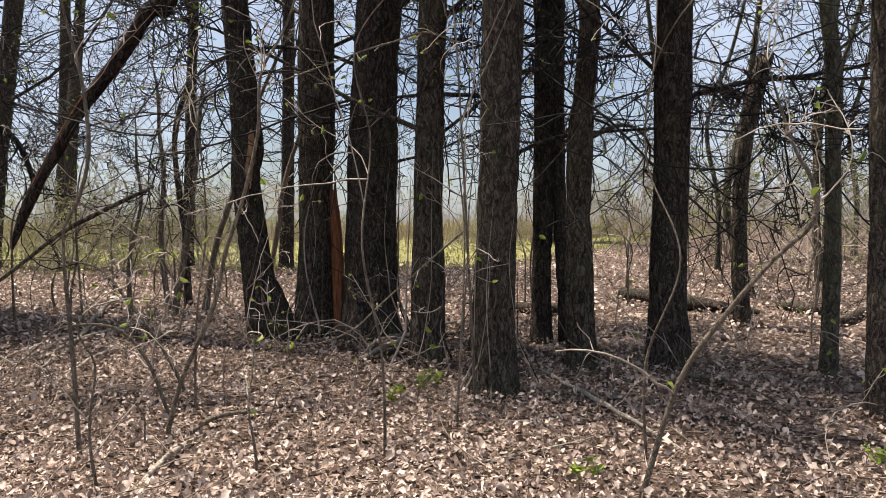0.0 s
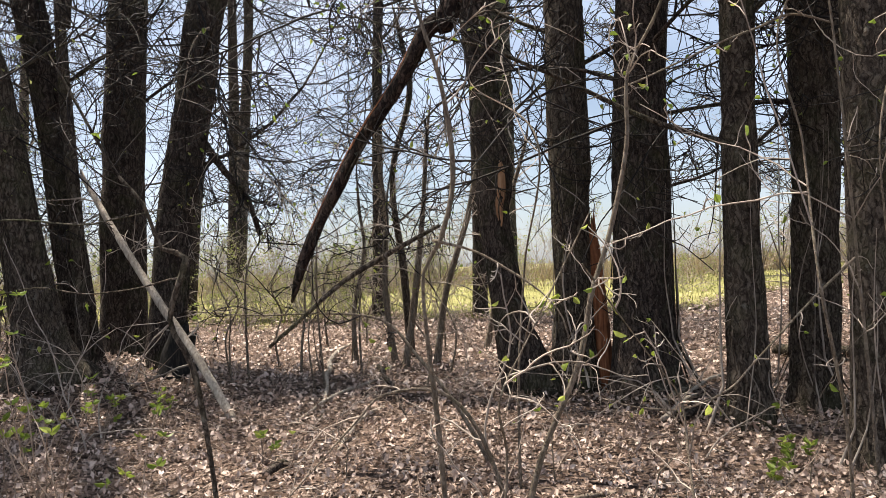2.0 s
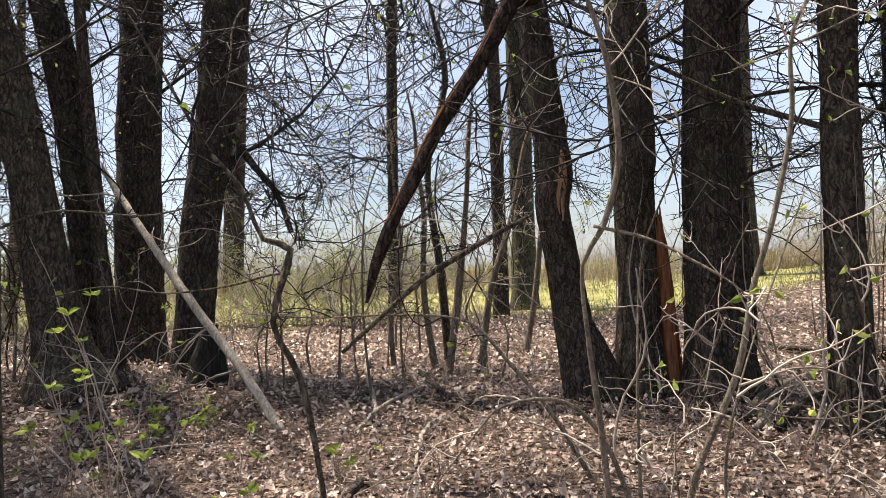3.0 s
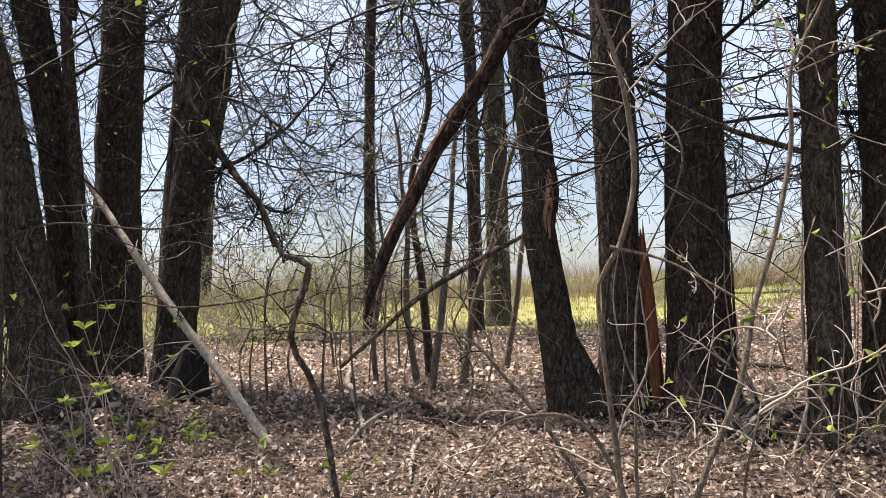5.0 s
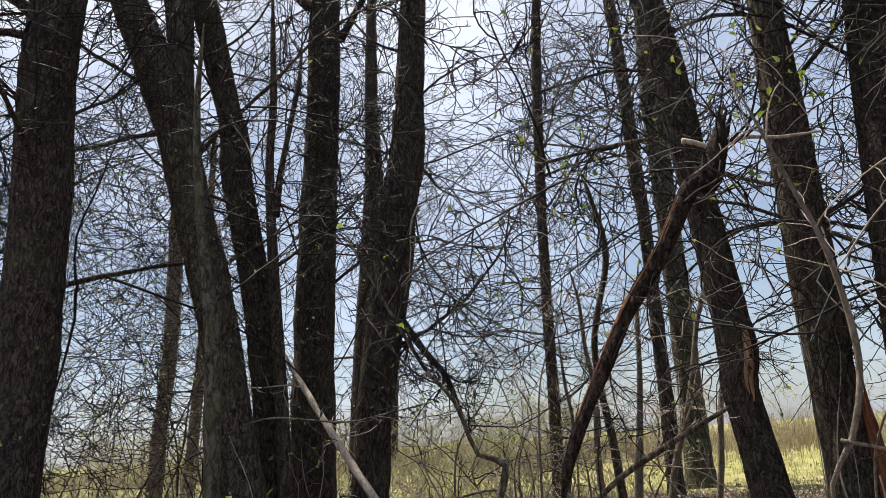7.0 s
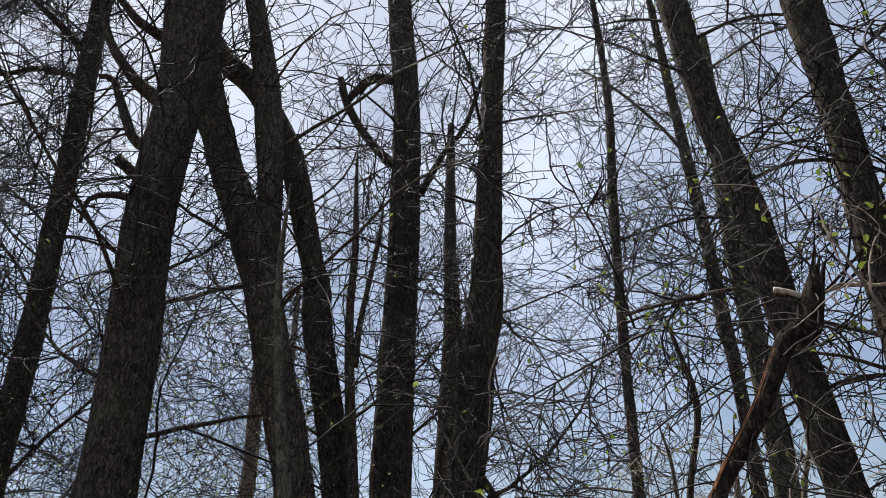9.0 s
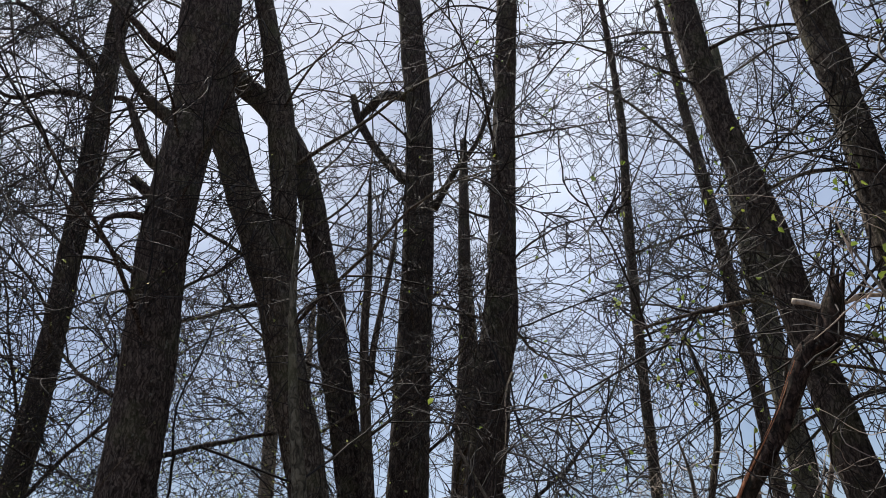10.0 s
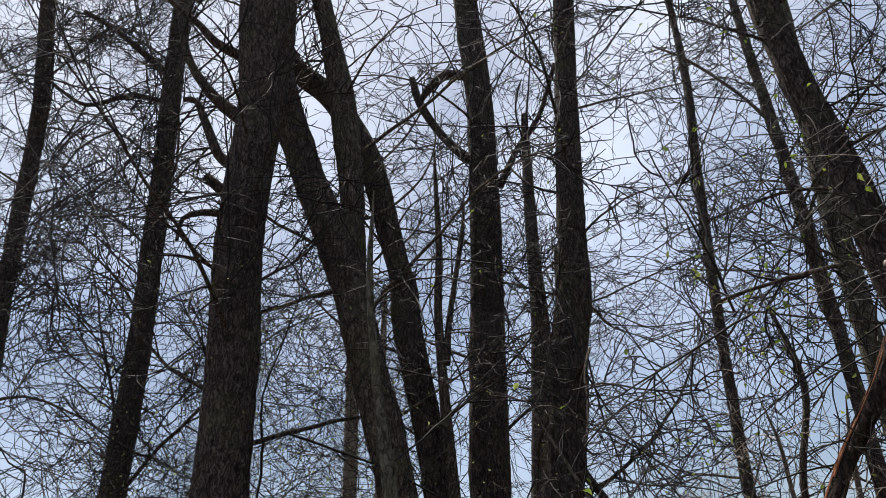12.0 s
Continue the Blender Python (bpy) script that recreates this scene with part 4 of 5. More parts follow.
for x, y, h, r in ((5.6, 13.5, 8, 0.07), (7.8, 15.5, 9, 0.09), (6.4, 17.5, 8, 0.06), (9.6, 19.0, 10, 0.1), (8.6, 13.0, 7, 0.06), (11.5, 21.0, 9, 0.08), (4.6, 16.5, 8, 0.07)):
    g = float(ground_z(x, y))
    tree([(x, y, g, r), (x + 0.15 * rng.normal(), y, g + 1.6, r * 0.9), (x + 0.25 * rng.normal(), y + 0.1, g + 3.4, r * 0.8), (x + 0.3 * rng.normal(), y, g + 5.2, r * 0.65)],
         "slender bare tree on the far side of the wood", BARK_MOSS, top=g + h, limbs=10, low=1.4, limb_len=2.6, sides=20, relief=0.006, step=0.2, fine=0.8, leaves=160)

# ---- climbing vines ----
vines(PT_I2, 13, 4.4, 1.02)
vines(PT_H, 6, 4.0, 1.02)
vines(PT_F, 13, 3.9)
vines(PT_G, 8, 3.4)
vines(PT_I, 9, 2.2)
vines(PT_A, 5, 3.0)


# ---- dead and fallen wood ----
def dead_trunk():
    line = spline([(x, y, z, r * 0.68) for x, y, z, r in PT_hang + [(a, b, c, d * 1.3) for a, b, c, d in PT_Esnag[1:]]], 0.04)
    loc = line[len(line) // 2, :3].copy()
    home = thing("broken_trunk", loc, "dead broken trunk hanging aslant, dark and jagged at the top", "dead tree")
    v, f, cap = bark_tube(line, 40, 0.022, 0, 0, 4.0, 0.35)
    part("trunk", mesh_of("trunk", v - loc, [f, cap], BARK_DEAD), home)
    for k in range(6):
        i = 10 + int(rng.random() * (len(line) - 45))
        seg = line[i:i + 30]
        a = rng.random() * 6.28
        c = seg[:, :3] + (seg[:, 3:4] * 1.02) * np.array([math.cos(a), math.sin(a), 0.3])
        v, f = tubes(c[None] - loc, np.array([0.009]), np.array([0.003]), 5)
        part("splinter", mesh_of("splinter", v, [f], BARK_GREY if k % 2 else WOOD_RED), home)
    for q, m in ((PT_el1, BARK_GREY), (PT_el2, WOOD_PALE), (PT_el3, WOOD_PALE), (PT_brn, BARK_GREY)):
        s = spline([(*w[:3], w[3] * 0.6) for w in q], 0.05)
        v, f, cap = bark_tube(s, 12, 0.004, 0, 0, 2.0)
        part("limb", mesh_of("limb", v - loc, [f, cap], m), home)
    s = spline(PT_el1, 0.1)
    k = np.linspace(0, len(s) - 1, 13).astype(int)
    s2 = spline(PT_el2, 0.1)
    k2 = np.linspace(0, len(s2) - 1, 13).astype(int)
    twig_net(home, np.array([s[k, :3], s2[k2, :3]]), np.array([0.03, 0.03]), np.array([1.4, 1.2]), "", 0.7, mat=TWIG_SILHOUETTE, leaves=70)


dead_trunk()


def scar():
    home = thing("torn_bark", (-2.5, 9.5, 1.2), "strip of bare orange wood on the leaning tree", "bark")
    line = spline(PT_E, 0.05)
    sel = line[(line[:, 2] > 1.85) & (line[:, 2] < 2.65)]
    n = len(sel)
    u = np.linspace(-1, 1, n)
    width = 0.26 * (1 - np.abs(u) ** 2.2) + 0.03
    cols = 7
    a = np.radians(-60) + width[:, None] * np.linspace(-1, 1, cols)[None]
    r = sel[:, 3:4] + 0.022 - 0.012 * lattice(np.stack([a * 9, np.repeat(sel[:, 2:3] * 4, cols, 1), a * 0], -1))
    v = np.stack([sel[:, 0:1] + r * np.cos(a), sel[:, 1:2] + r * np.sin(a), np.repeat(sel[:, 2:3], cols, 1)], -1).reshape(-1, 3) - np.array([-2.5, 9.5, 1.2])
    idx = np.arange(n * cols).reshape(n, cols)
    f = np.stack([idx[:-1, :-1], idx[:-1, 1:], idx[1:, 1:], idx[1:, :-1]], -1).reshape(-1, 4)
    me = mesh_of("strip", v, [f], WOOD_SCAR)
    ob = part("strip", me, home)
    ob.modifiers.new("thick", 'SOLIDIFY').thickness = 0.02


scar()


def rotten_slab():
    line = spline(rooted(PT_Fred), 0.05)
    loc = np.array([*line[0, :2], float(ground_z(*line[0, :2]))])
    home = thing("rotten_trunk", loc, "narrow rotten red-brown trunk standing against a tree", "dead tree")
    v, f, cap = bark_tube(line, 24, 0.02, 0.3, loc[2], 7.0, 0.4)
    part("trunk", mesh_of("trunk", v - loc, [f, cap], WOOD_RED), home)


rotten_slab()


def leaning_log():
    line = spline([(*q[:3], q[3] * 0.5) for q in PT_log], 0.05)
    loc = line[0, :3].copy()
    home = thing("leaning_log", loc, "pale weathered barkless log leaning on the clump of trees", "log")
    v, f, cap = bark_tube(line, 36, 0.014, 0.1, loc[2], 3.0, 0.15)
    part("log", mesh_of("log", v - loc, [f, cap], WOOD_PALE), home)
    k = np.linspace(0, len(line) - 1, 13).astype(int)
    twig_net(home, line[None, k, :3], np.array([0.03]), np.array([2.2]), "", 1.0, mat=TWIG_PALE, levels=2)


leaning_log()


def stump():
    p = (-6.95, 10.35)
    g = float(ground_z(*p))
    line = spline([(p[0], p[1], g - 0.1, 0.2), (p[0] + 0.02, p[1], g + 0.25, 0.19), (p[0] + 0.1, p[1], g + 0.55, 0.15)], 0.04)
    home = thing("stump", (p[0], p[1], g), "short black rotten stump at the foot of a tree", "stump")
    v, f, cap = bark_tube(line, 40, 0.03, 0.4, g, 9.0, 0.3)
    part("trunk", mesh_of("trunk", v - np.array([p[0], p[1], g]), [f, cap], WOOD_BLACK), home)


stump()


def fallen_branch(row, k):
    p = [(x, y, float(ground_z(x, y)) + r * 0.9 + (0.05 if 0 < i < len(row) - 1 and r < 0.05 else 0.012), r) for i, (x, y, r) in enumerate((a, c, (0.5, 0.55, 0.28)[j] * e) if j < 3 else (a, c, 0.2 * e) for j, (a, c, e) in enumerate(row))]
    line = spline(p, 0.05)
    line[:, :2] += 0.05 * (lattice(np.stack([line[:, 0] * 4 + k, line[:, 1] * 4, line[:, 2] * 0], -1)) - 0.5)[:, None]
    loc = np.array(p[0][:3])
    thick = row[0][2] > 0.055
    home = thing("fallen_branch", loc, ("thick dark fallen bough lying on dead leaves", "thin pale fallen branch lying on dead leaves", "crooked grey fallen branch lying on dead leaves")[0 if thick else 1 + k % 2], "branch", "fallen branches on the floor")
    v, f, cap = bark_tube(line, 14, 0.006 if thick else 0.003, 0, 0, float(k))
    part("stem", mesh_of("stem", v - loc, [f, cap], (BARK_DARK, WOOD_PALE, BARK_SMOOTH)[0 if thick else 1 + k % 2]), home)
    i = np.linspace(0, len(line) - 1, 13).astype(int)
    pa = line[None, i, :3]
    st, way, rad, ln = sprout(pa, np.array([row[0][2]]), np.array([0.5]), 5, 0.2, 0.95, 0.8, 0.4)
    way[:, 2] = np.abs(way[:, 2]) * 0.5
    q = grow(st, way, ln, 7, 0.2, -0.02)
    for w in q:
        v, f = tubes(w[None], np.array([0.006]), np.array([0.002]), 4)
        part("side_twig", mesh_of("side_twig", v - loc, [f], TWIG_STICK), home)


for number, row in enumerate(STICKS):
    fallen_branch(row, number)


def twig_litter():
    n = 4200
    d = 2.2 + 15 * rng.random(n) ** 1.2
    a = radians(90) + (rng.random(n) - 0.5) * radians(120)
    x, y = -2.2 + d * np.cos(a), 0.2 + d * np.sin(a)
    st = np.stack([x, y, ground_z(x, y) + 0.02 + 0.03 * rng.random(n)], -1)
    yaw = rng.random(n) * 6.283
    way = np.stack([np.cos(yaw), np.sin(yaw), 0.12 * rng.normal(size=n)], -1)
    p = grow(st, way, 0.15 + 1.2 * rng.random(n) ** 3, 6, 0.13, 0)
    floor = ground_z(p[..., 0], p[..., 1]) + 0.012
    p[..., 2] = np.maximum(p[..., 2], floor)
    r = 0.0025 + 0.006 * rng.random(n) ** 3
    v, f = tubes(p, r, r * 0.5, 3)
    tagged(new("twig_litter", mesh_of("twig_litter", v, [f], TWIG_STICK)), "small dry sticks strewn over the dead leaves", "sticks", kind="stuff")


twig_litter()

# ---- saplings and brush ----


def sapling(points, label, mat=None, fine=0.8, leaves=0, reach=0.6, levels=2, group="saplings in the undergrowth", length=None, small=0.5, sides=()):
    points = [tuple(q) for q in (rooted(points) if points[0][2] < 0.9 else points)]
    a, e = np.array(points[-2]), np.array(points[-1])
    points.append((*(e[:3] + unit(e[:3] - a[:3]) * 0.7 + 0.08 * rng.normal(size=3)), 0.004))
    line = spline(points, 0.08)
    loc = line[0, :3].copy()
    loc[2] = max(loc[2], float(ground_z(*loc[:2])))
    home = thing("sapling", loc, label, "sapling", group)
    v, f, cap = bark_tube(line, 8, 0.002, 0.2, loc[2], float(len(line)))
    part("stem", mesh_of("stem", v - loc, [f, cap], mat or BARK_SMOOTH), home)
    k = np.linspace(len(line) * 0.15, len(line) - 1, 13).astype(int)
    size = length or float(np.linalg.norm(np.diff(line[:, :3], axis=0), axis=1).sum())
    stems, radii, sizes = [line[k, :3]], [line[0, 3]], [size]
    for side in sides:
        sl = spline(side, 0.06)
        v, f, cap = bark_tube(sl, 8, 0.002, 0, 0, 1.0 + len(sl))
        part("limb", mesh_of("limb", v - loc, [f, cap], mat or BARK_SMOOTH), home)
        stems.append(sl[np.linspace(0, len(sl) - 1, 13).astype(int), :3]), radii.append(sl[0, 3]), sizes.append(0.8)
    twig_net(home, np.array(stems), np.array(radii), np.array(sizes), "", fine, 0.0, TWIG_PALE if mat is None else TWIG_SILHOUETTE, leaves, levels, reach, small, 1.7)
    return home


SAP = "thin pale crooked sapling with bare twigs"
for pts in (PT_m1, PT_m2, PT_m3, PT_m4, PT_m5):
    sapling([(*w[:3], w[3] * 0.8) for w in pts], "slender grey-green stem in a clump of saplings", fine=1.0, leaves=6)
sapling([(*w[:3], w[3] * 0.75) for w in PT_bend], "crooked grey sapling with a zigzag bend", BARK_GREY, fine=1.2, leaves=10, sides=[PT_zig_side])
sapling([(*w[:3], w[3] * 0.75) for w in PT_twy], SAP, fine=0.85, leaves=10, reach=0.4, sides=[PT_pale_side])
sapling([(*w[:3], w[3] * 0.8) for w in PT_tw2], SAP, fine=0.85, leaves=10, reach=0.4)
sapling(PT_bc1, "slim forked grey sapling standing in the clump", BARK_GREY, fine=0.8)
sapling(PT_bc2, "thin side stem rising beside a grey sapling", BARK_GREY, fine=0.6)
sapling([(*w[:3], w[3] * 0.45) for w in PT_low], "bent sapling arching low over the leaves", BARK_SMOOTH, fine=1.0, leaves=6)
sapling([(*w[:3], w[3] * 0.7) for w in PT_z0a], "slender dark sapling with twisting stems", BARK_GREY, fine=1.0)
sapling([(*w[:3], w[3] * 0.45) for w in PT_s0], "thin bent grey sapling arching to the floor", fine=1.0)
sapling([(*w[:3], w[3] * 0.7) for w in PT_diag], "thin pale sapling leaning across the path's edge", fine=1.2, leaves=10)
sapling(PT_Xs, "slim upright grey-brown sapling by the clump", BARK_MOSS, fine=1.0, sides=[PT_xs_side])
sapling([(0.3, 6.75, -0.2, 0.014), (0.22, 6.7, 1.2, 0.012), (0.16, 6.66, 2.3, 0.01), (0.1, 6.64, 3.2, 0.008)], "thin pale sapling with long arching side branches", fine=0.7, leaves=8, reach=0.45, sides=[PT_thin_low, PT_thin_high])


def wild_sapling(x, y, h, lean, r, leaves, mat=None, fine=0.9):
    g = float(ground_z(x, y))
    a = rng.random() * 6.283
    pts = [(x, y, g - 0.05, r)]
    for k in range(1, 6):
        u = k / 5
        w = 0.1 * h
        pts.append((x + math.cos(a) * lean * h * u * u + w * rng.normal() * u, y + math.sin(a) * lean * h * u * u + w * rng.normal() * u, g + h * u, r * (1 - 0.7 * u)))
    return sapling(pts, "thin bare sapling with a few young leaves" if leaves else "thin bare grey sapling among dead leaves", mat, fine, leaves)


for k in range(16):     # the loose thicket between the clump and the leaning tree
    wild_sapling(-6.6 + 3.6 * rng.random(), 9.6 + 4.2 * rng.random(), 1.6 + 2.6 * rng.random(), 0.35 * rng.random(), 0.007 + 0.012 * rng.random(), 8, BARK_SMOOTH if k % 3 else None, 1.35)
for x, y, h in ((-0.4, 5.2, 3.7), (1.45, 5.3, 3.6), (0.1, 5.9, 3.9), (-2.2, 6.6, 4.1)):     # thin stems with leaves at the top
    wild_sapling(x, y, h, 0.08, 0.011, 26, fine=0.6)
for k in range(16):     # on the far side of the trunks, to the right
    wild_sapling(0.8 + 6.5 * rng.random(), 8.6 + 7 * rng.random(), 1.5 + 2.4 * rng.random(), 0.3 * rng.random(), 0.01 + 0.014 * rng.random(), 5)
for k in range(8):     # beside the path
    wild_sapling(-4.6 + 6.4 * rng.random(), 4.4 + 2.6 * rng.random(), 0.5 + 1.0 * rng.random(), 0.4 * rng.random(), 0.005 + 0.006 * rng.random(), 4, fine=0.7)
def thin_shrub(x, y, h):
    g = float(ground_z(x, y))
    n = 2 + int(2 * rng.random())
    home = thing("twiggy_shrub", (x, y, g), "thin leafless shrub of pale crossing twigs", "shrub", "bare shrubs before the trunks")
    st = np.stack([0.08 * rng.normal(size=n), 0.08 * rng.normal(size=n), np.full(n, -0.06)], -1)
    p = grow(st, np.stack([0.45 * rng.normal(size=n), 0.45 * rng.normal(size=n), np.ones(n)], -1), h * (0.6 + 0.5 * rng.random(n)), 13, 0.19, -0.015)
    for q in p:
        v, f = tubes(q[None], np.array([0.006 + 0.004 * rng.random()]), np.array([0.003]), 6)
        part("stem", mesh_of("stem", v, [f], TWIG_PALE), home)
    twig_net(home, p + np.array([x, y, g]), np.full(n, 0.009), np.full(n, h), "", 0.45, 0.0, TWIG_PALE, 8, 2, 0.55, 0.34, 1.7)


for k in range(4):
    thin_shrub(-2.6 + 4.2 * rng.random(), 7.0 + 2.2 * rng.random(), 1.6 + 1.8 * rng.random())
for k in range(4):
    thin_shrub(-9.2 + 3.2 * rng.random(), 7.0 + 1.9 * rng.random(), 1.6 + 2.0 * rng.random())
for k in range(4):
    thin_shrub(1.5 + 3.5 * rng.random(), 6.0 + 4.0 * rng.random(), 1.4 + 1.8 * rng.random())
for k in range(14):     # left of the clump
    wild_sapling(-13 + 4.5 * rng.random(), 6.5 + 7 * rng.random(), 1.8 + 3.0 * rng.random(), 0.3 * rng.random(), 0.012 + 0.018 * rng.random(), 3, BARK_SMOOTH)


def leafy_plant(x, y, h, n):
    """A low shrub just coming into leaf."""
    g = float(ground_z(x, y))
    home = thing("leafy_shrub", (x, y, g), "low shrub with thin stems and bright young leaves", "shrub", "leafy shrubs by the path")
    st = np.array([[0, 0, -0.03]]) + 0.06 * rng.normal(size=(n, 3)) * [1, 1, 0]
    way = np.stack([0.2 * rng.normal(size=n), 0.2 * rng.normal(size=n), np.ones(n)], -1)
    p = grow(st, way, h * (0.6 + 0.5 * rng.random(n)), 9, 0.07, 0.01)
    for q in p:
        v, f = tubes(q[None], np.array([0.0055]), np.array([0.0025]), 5)
        part("stem", mesh_of("stem", v, [f], TWIG_STICK), home)
    s, w, rad, ln = sprout(p, np.full(n, 0.005), np.full(n, h * 0.3), 4, 0.35, 1.0, 0.8, 0.8)
    q = grow(s, w, ln, 5, 0.12, 0.03)
    v, f = tubes(q, np.full(len(q), 0.003), np.full(len(q), 0.0018), 3)
    part("twiggery", mesh_of("twiggery", v, [f], TWIG_STICK), home)["kind"] = "stuff"
    per = 4
    ends = np.concatenate([p[:, -1], q[rng.random(len(q)) < 0.4, -1]])
    spots = np.repeat(ends, per, 0)
    turn = np.tile(np.arange(per) * 2 * np.pi / per, len(ends)) + 0.6 * rng.normal(size=len(spots))
    ways = np.stack([np.cos(turn), np.sin(turn), 0.45 + 0.35 * rng.normal(size=len(spots))], -1)
    part("foliage", leaf_mesh(spots, ways, 0.03 + 0.05 * rng.random(len(spots)), 0.2, FRESH, "foliage"), home, "bright yellow-green young leaves")["kind"] = "stuff"


for x, y, h, n in ((-4.95, 5.2, 1.55, 3), (-4.72, 5.05, 1.2, 3), (-4.5, 5.3, 1.0, 2), (-5.4, 5.5, 1.25, 4), (-5.9, 5.9, 1.0, 4), (-6.4, 7.9, 0.5, 5), (-6.0, 8.3, 0.45, 4), (-0.4, 6.6, 0.25, 4), (0.9, 4.6, 0.2, 3), (2.9, 5.0, 0.25, 3), (-0.1, 7.2, 0.22, 4), (-4.3, 7.0, 0.3, 3)):
    leafy_plant(x, y, h, n)


def brush(h, wide, n, leaves, label):
    """A bush at the edge of the wood: many stems, twigs and small leaves. Built round the origin."""
    home = thing("bush", (0, 0, 0), label, "bush", "bushes along the field")
    st = np.stack([wide * 0.4 * rng.normal(size=n), wide * 0.4 * rng.normal(size=n), np.full(n, -0.1)], -1)
    way = np.stack([0.55 * rng.normal(size=n), 0.55 * rng.normal(size=n), np.ones(n)], -1)
    p = grow(st, way, h * (0.55 + 0.6 * rng.random(n)), 9, 0.13, -0.01)
    v, f = tubes(p, np.full(n, 0.014), np.full(n, 0.004), 4)
    part("brushwood", mesh_of("brushwood", v, [f], TWIG_PALE), home)["kind"] = "stuff"
    V, F, at = [], [], 0
    L = p, np.full(n, 0.012), np.full(n, h)
    for per, m, lf, thick in ((4, 5, 0.45, 0.008), (4, 3, 0.55, 0.006)):
        s, w, rad, ln = sprout(*L, per, 0.15, 1, 0.8, 0.9)
        ln = ln * lf
        q = grow(s, w, ln, m, 0.16, 0.0)
        v, f = tubes(q, np.full(len(q), thick), np.full(len(q), thick * 0.5), 3)
        V.append(v), F.append(f + at)
        at += len(v)
        L = q, np.full(len(q), thick), ln
    part("twiggery", mesh_of("twiggery", np.vstack(V), [np.vstack(F)], TWIG_PALE), home)["kind"] = "stuff"
    pick = rng.choice(len(q), leaves)
    spots = q[pick, -1] + 0.05 * rng.normal(size=(leaves, 3))
    part("foliage", leaf_mesh(spots, rng.normal(size=spots.shape), 0.035 + 0.05 * rng.random(leaves), 0.2, OLIVE, "foliage"), home, "sparse olive-green leaves")["kind"] = "stuff"
    return home


kinds = [brush(2.6, 1.5, 11, 620, "tall tangled bush coming into olive-green leaf"), brush(1.9, 1.4, 11, 560, "tangled bush with sparse olive-green leaves"),
         brush(3.4, 1.8, 12, 480, "high straggling bush with few green leaves"), brush(1.4, 1.3, 11, 260, "low bare grey-brown bush")]


def put_bush(k, x, y, size, turn):
    c = copy_thing(kinds[k], pose(x, y, float(ground_z(x, y)), 0, 0, turn))
    c.scale = (size, size, size)


for k in range(14):      # before the field, between the clump and the leaning tree
    put_bush(k % 4, -11.5 + 7.5 * rng.random(), 15.5 + 5 * rng.random(), 0.6 + 0.35 * rng.random(), 360 * rng.random())
for k in range(20):      # left of the field
    x = -30 + 22.5 * rng.random()
    put_bush(k % 4, x, 17.5 + 12 * rng.random() + 0.2 * abs(x + 12), 0.8 + 0.45 * rng.random(), 360 * rng.random())
for k in range(22):      # behind the gap, low
    put_bush((1, 3)[k % 2], -10 + 14 * rng.random(), 22 + 12 * rng.random(), 0.6 + 0.35 * rng.random(), 360 * rng.random())
for k in range(20):      # right of the field
    x = 4 + 24 * rng.random()
    put_bush(k % 4, x, 19 + 0.9 * x + 10 * rng.random(), 0.8 + 0.5 * rng.random(), 360 * rng.random())
for k in range(8):      # high leafy brush to the right
    put_bush((2, 0)[k % 2], 4.5 + 10 * rng.random(), 13.5 + 8 * rng.random(), 1.1 + 0.5 * rng.random(), 360 * rng.random())
for k in range(10):      # left, near
    put_bush(k % 4, -20 + 6.5 * rng.random(), 8 + 10 * rng.random(), 0.8 + 0.5 * rng.random(), 360 * rng.random())
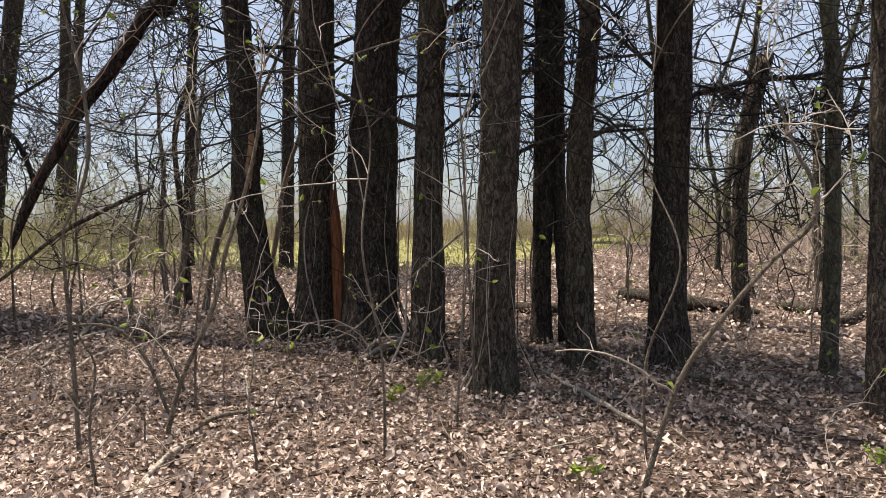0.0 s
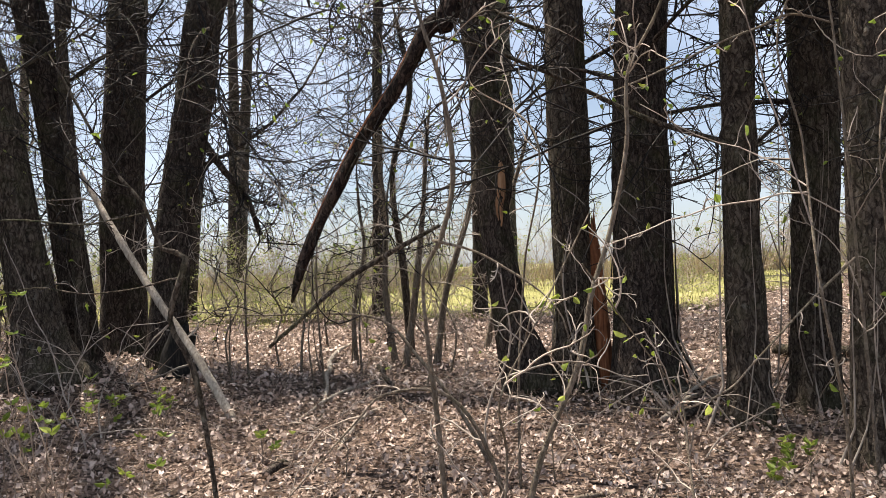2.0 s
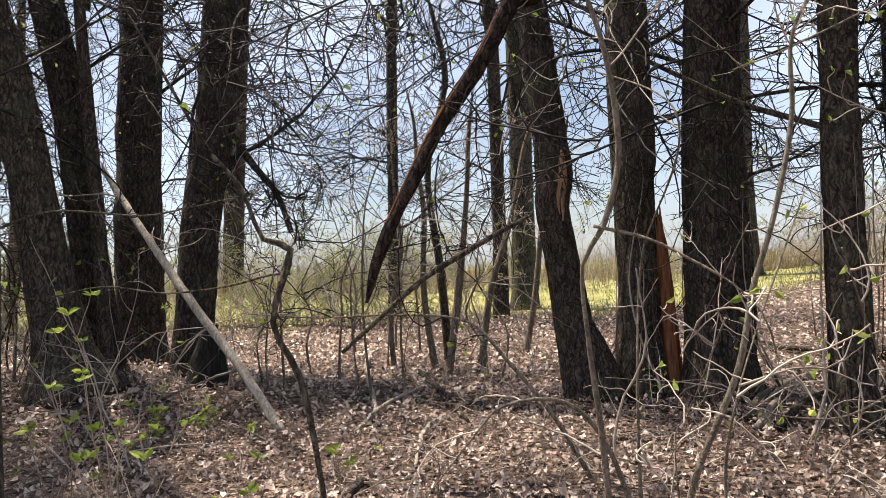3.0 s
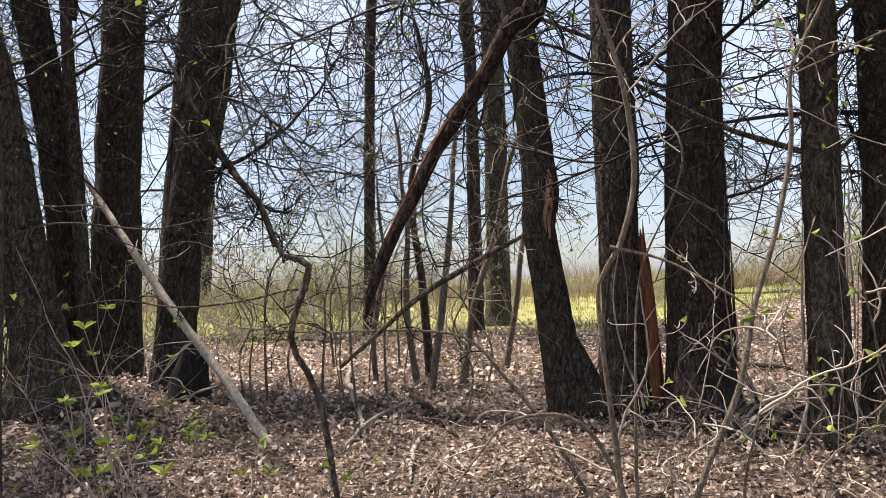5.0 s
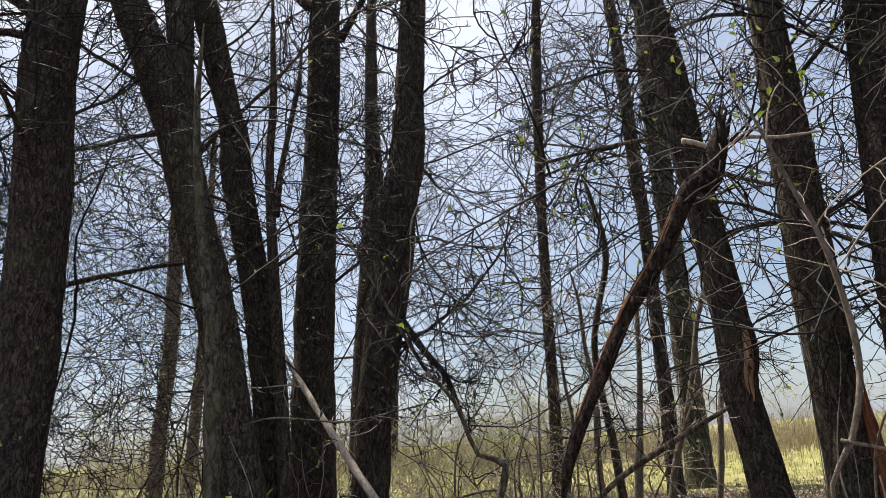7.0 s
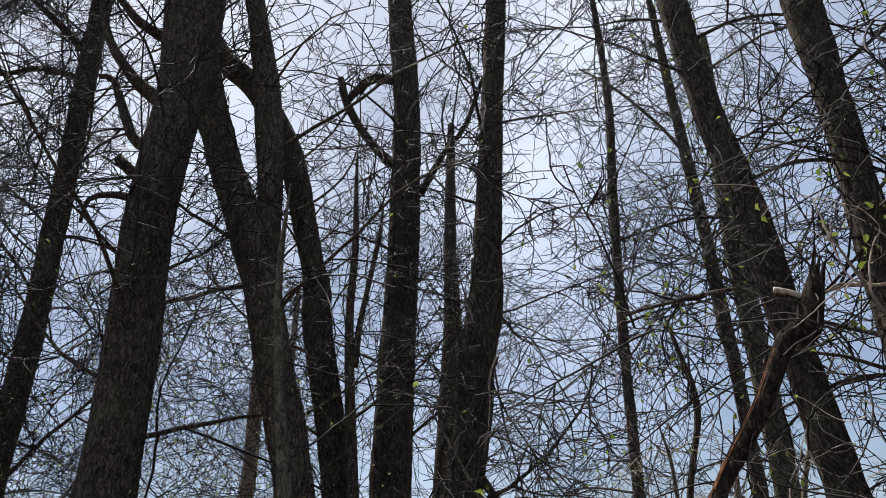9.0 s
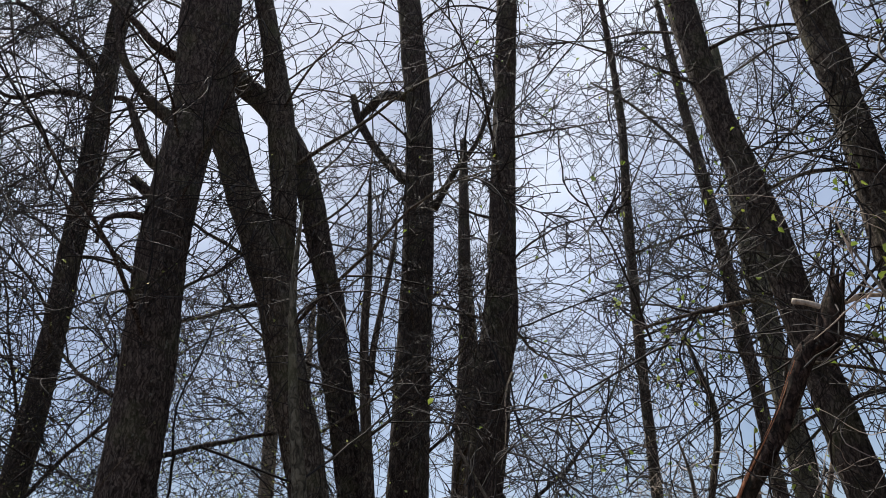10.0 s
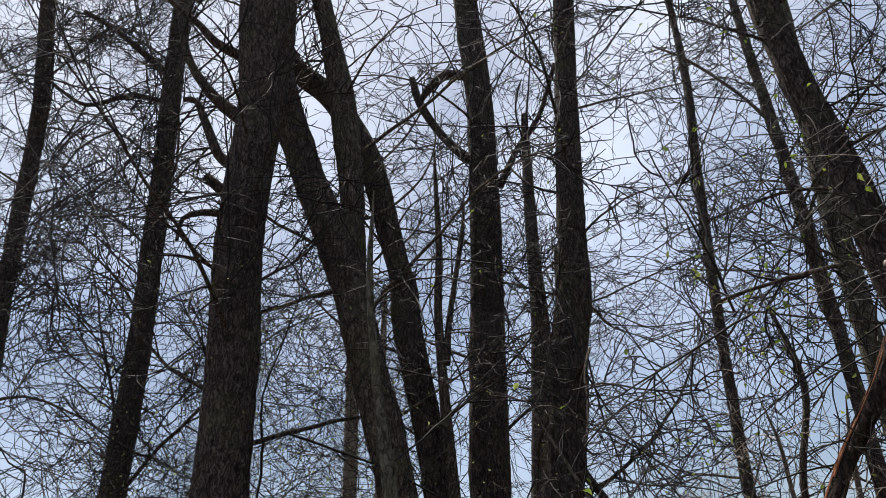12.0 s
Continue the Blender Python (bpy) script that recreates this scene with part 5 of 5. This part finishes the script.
for k in range(32):      # the far hedge beyond the field
    x = -70 + 150 * k / 32 + 3 * rng.random()
    put_bush(k % 3, x, 62 + 14 * rng.random(), 1.5 + 0.9 * rng.random(), 360 * rng.random())
for k, home in enumerate(kinds):
    x, y = -17 + 2.2 * k, 22.5 + 1.5 * k
    home.location = (x, y, float(ground_z(x, y)))


def tangle(x, y, low, high, wide, n, leaves):
    """Hanging climbers, looped and matted, with small leaves."""
    g = float(ground_z(x, y))
    home = thing("vine_tangle", (x, y, g), "matted tangle of hanging climbers just coming into leaf", "vine", "vines on the trunks")
    st = np.stack([wide * rng.normal(size=n), wide * rng.normal(size=n), low + (high - low) * rng.random(n)], -1)
    p = grow(st, np.stack([rng.normal(size=n), rng.normal(size=n), 0.6 * rng.normal(size=n)], -1), 1.2 + 1.8 * rng.random(n), 11, 0.3, -0.05)
    p[..., 2] = np.maximum(p[..., 2], 0.02)
    st2 = np.stack([0.8 * wide * rng.normal(size=9), 0.8 * wide * rng.normal(size=9), np.zeros(9)], -1)
    for q in grow(st2, np.stack([0.25 * rng.normal(size=9), 0.25 * rng.normal(size=9), np.ones(9)], -1), high * (0.8 + 0.3 * rng.random(9)), 16, 0.1, 0.02):
        v, f = tubes(q[None], np.array([0.013]), np.array([0.005]), 6)
        part("stem", mesh_of("stem", v, [f], BARK_GREY), home)
    v, f = tubes(p, 0.003 + 0.005 * rng.random(n), np.full(n, 0.0025), 3)
    part("twiggery", mesh_of("twiggery", v, [f], TWIG_SILHOUETTE), home)["kind"] = "stuff"
    pick = rng.choice(n, leaves)
    spots = p[pick, rng.integers(2, 11, leaves)]
    part("foliage", leaf_mesh(spots, rng.normal(size=spots.shape), 0.025 + 0.03 * rng.random(leaves), 0.2, OLIVE, "foliage"), home, "small olive-green leaves")["kind"] = "stuff"


tangle(-10.9, 9.0, 1.5, 5.8, 1.0, 560, 1500)
tangle(-9.9, 10.6, 1.5, 5.2, 0.9, 320, 700)
tangle(-12.6, 8.6, 1.0, 5.0, 1.0, 320, 350)
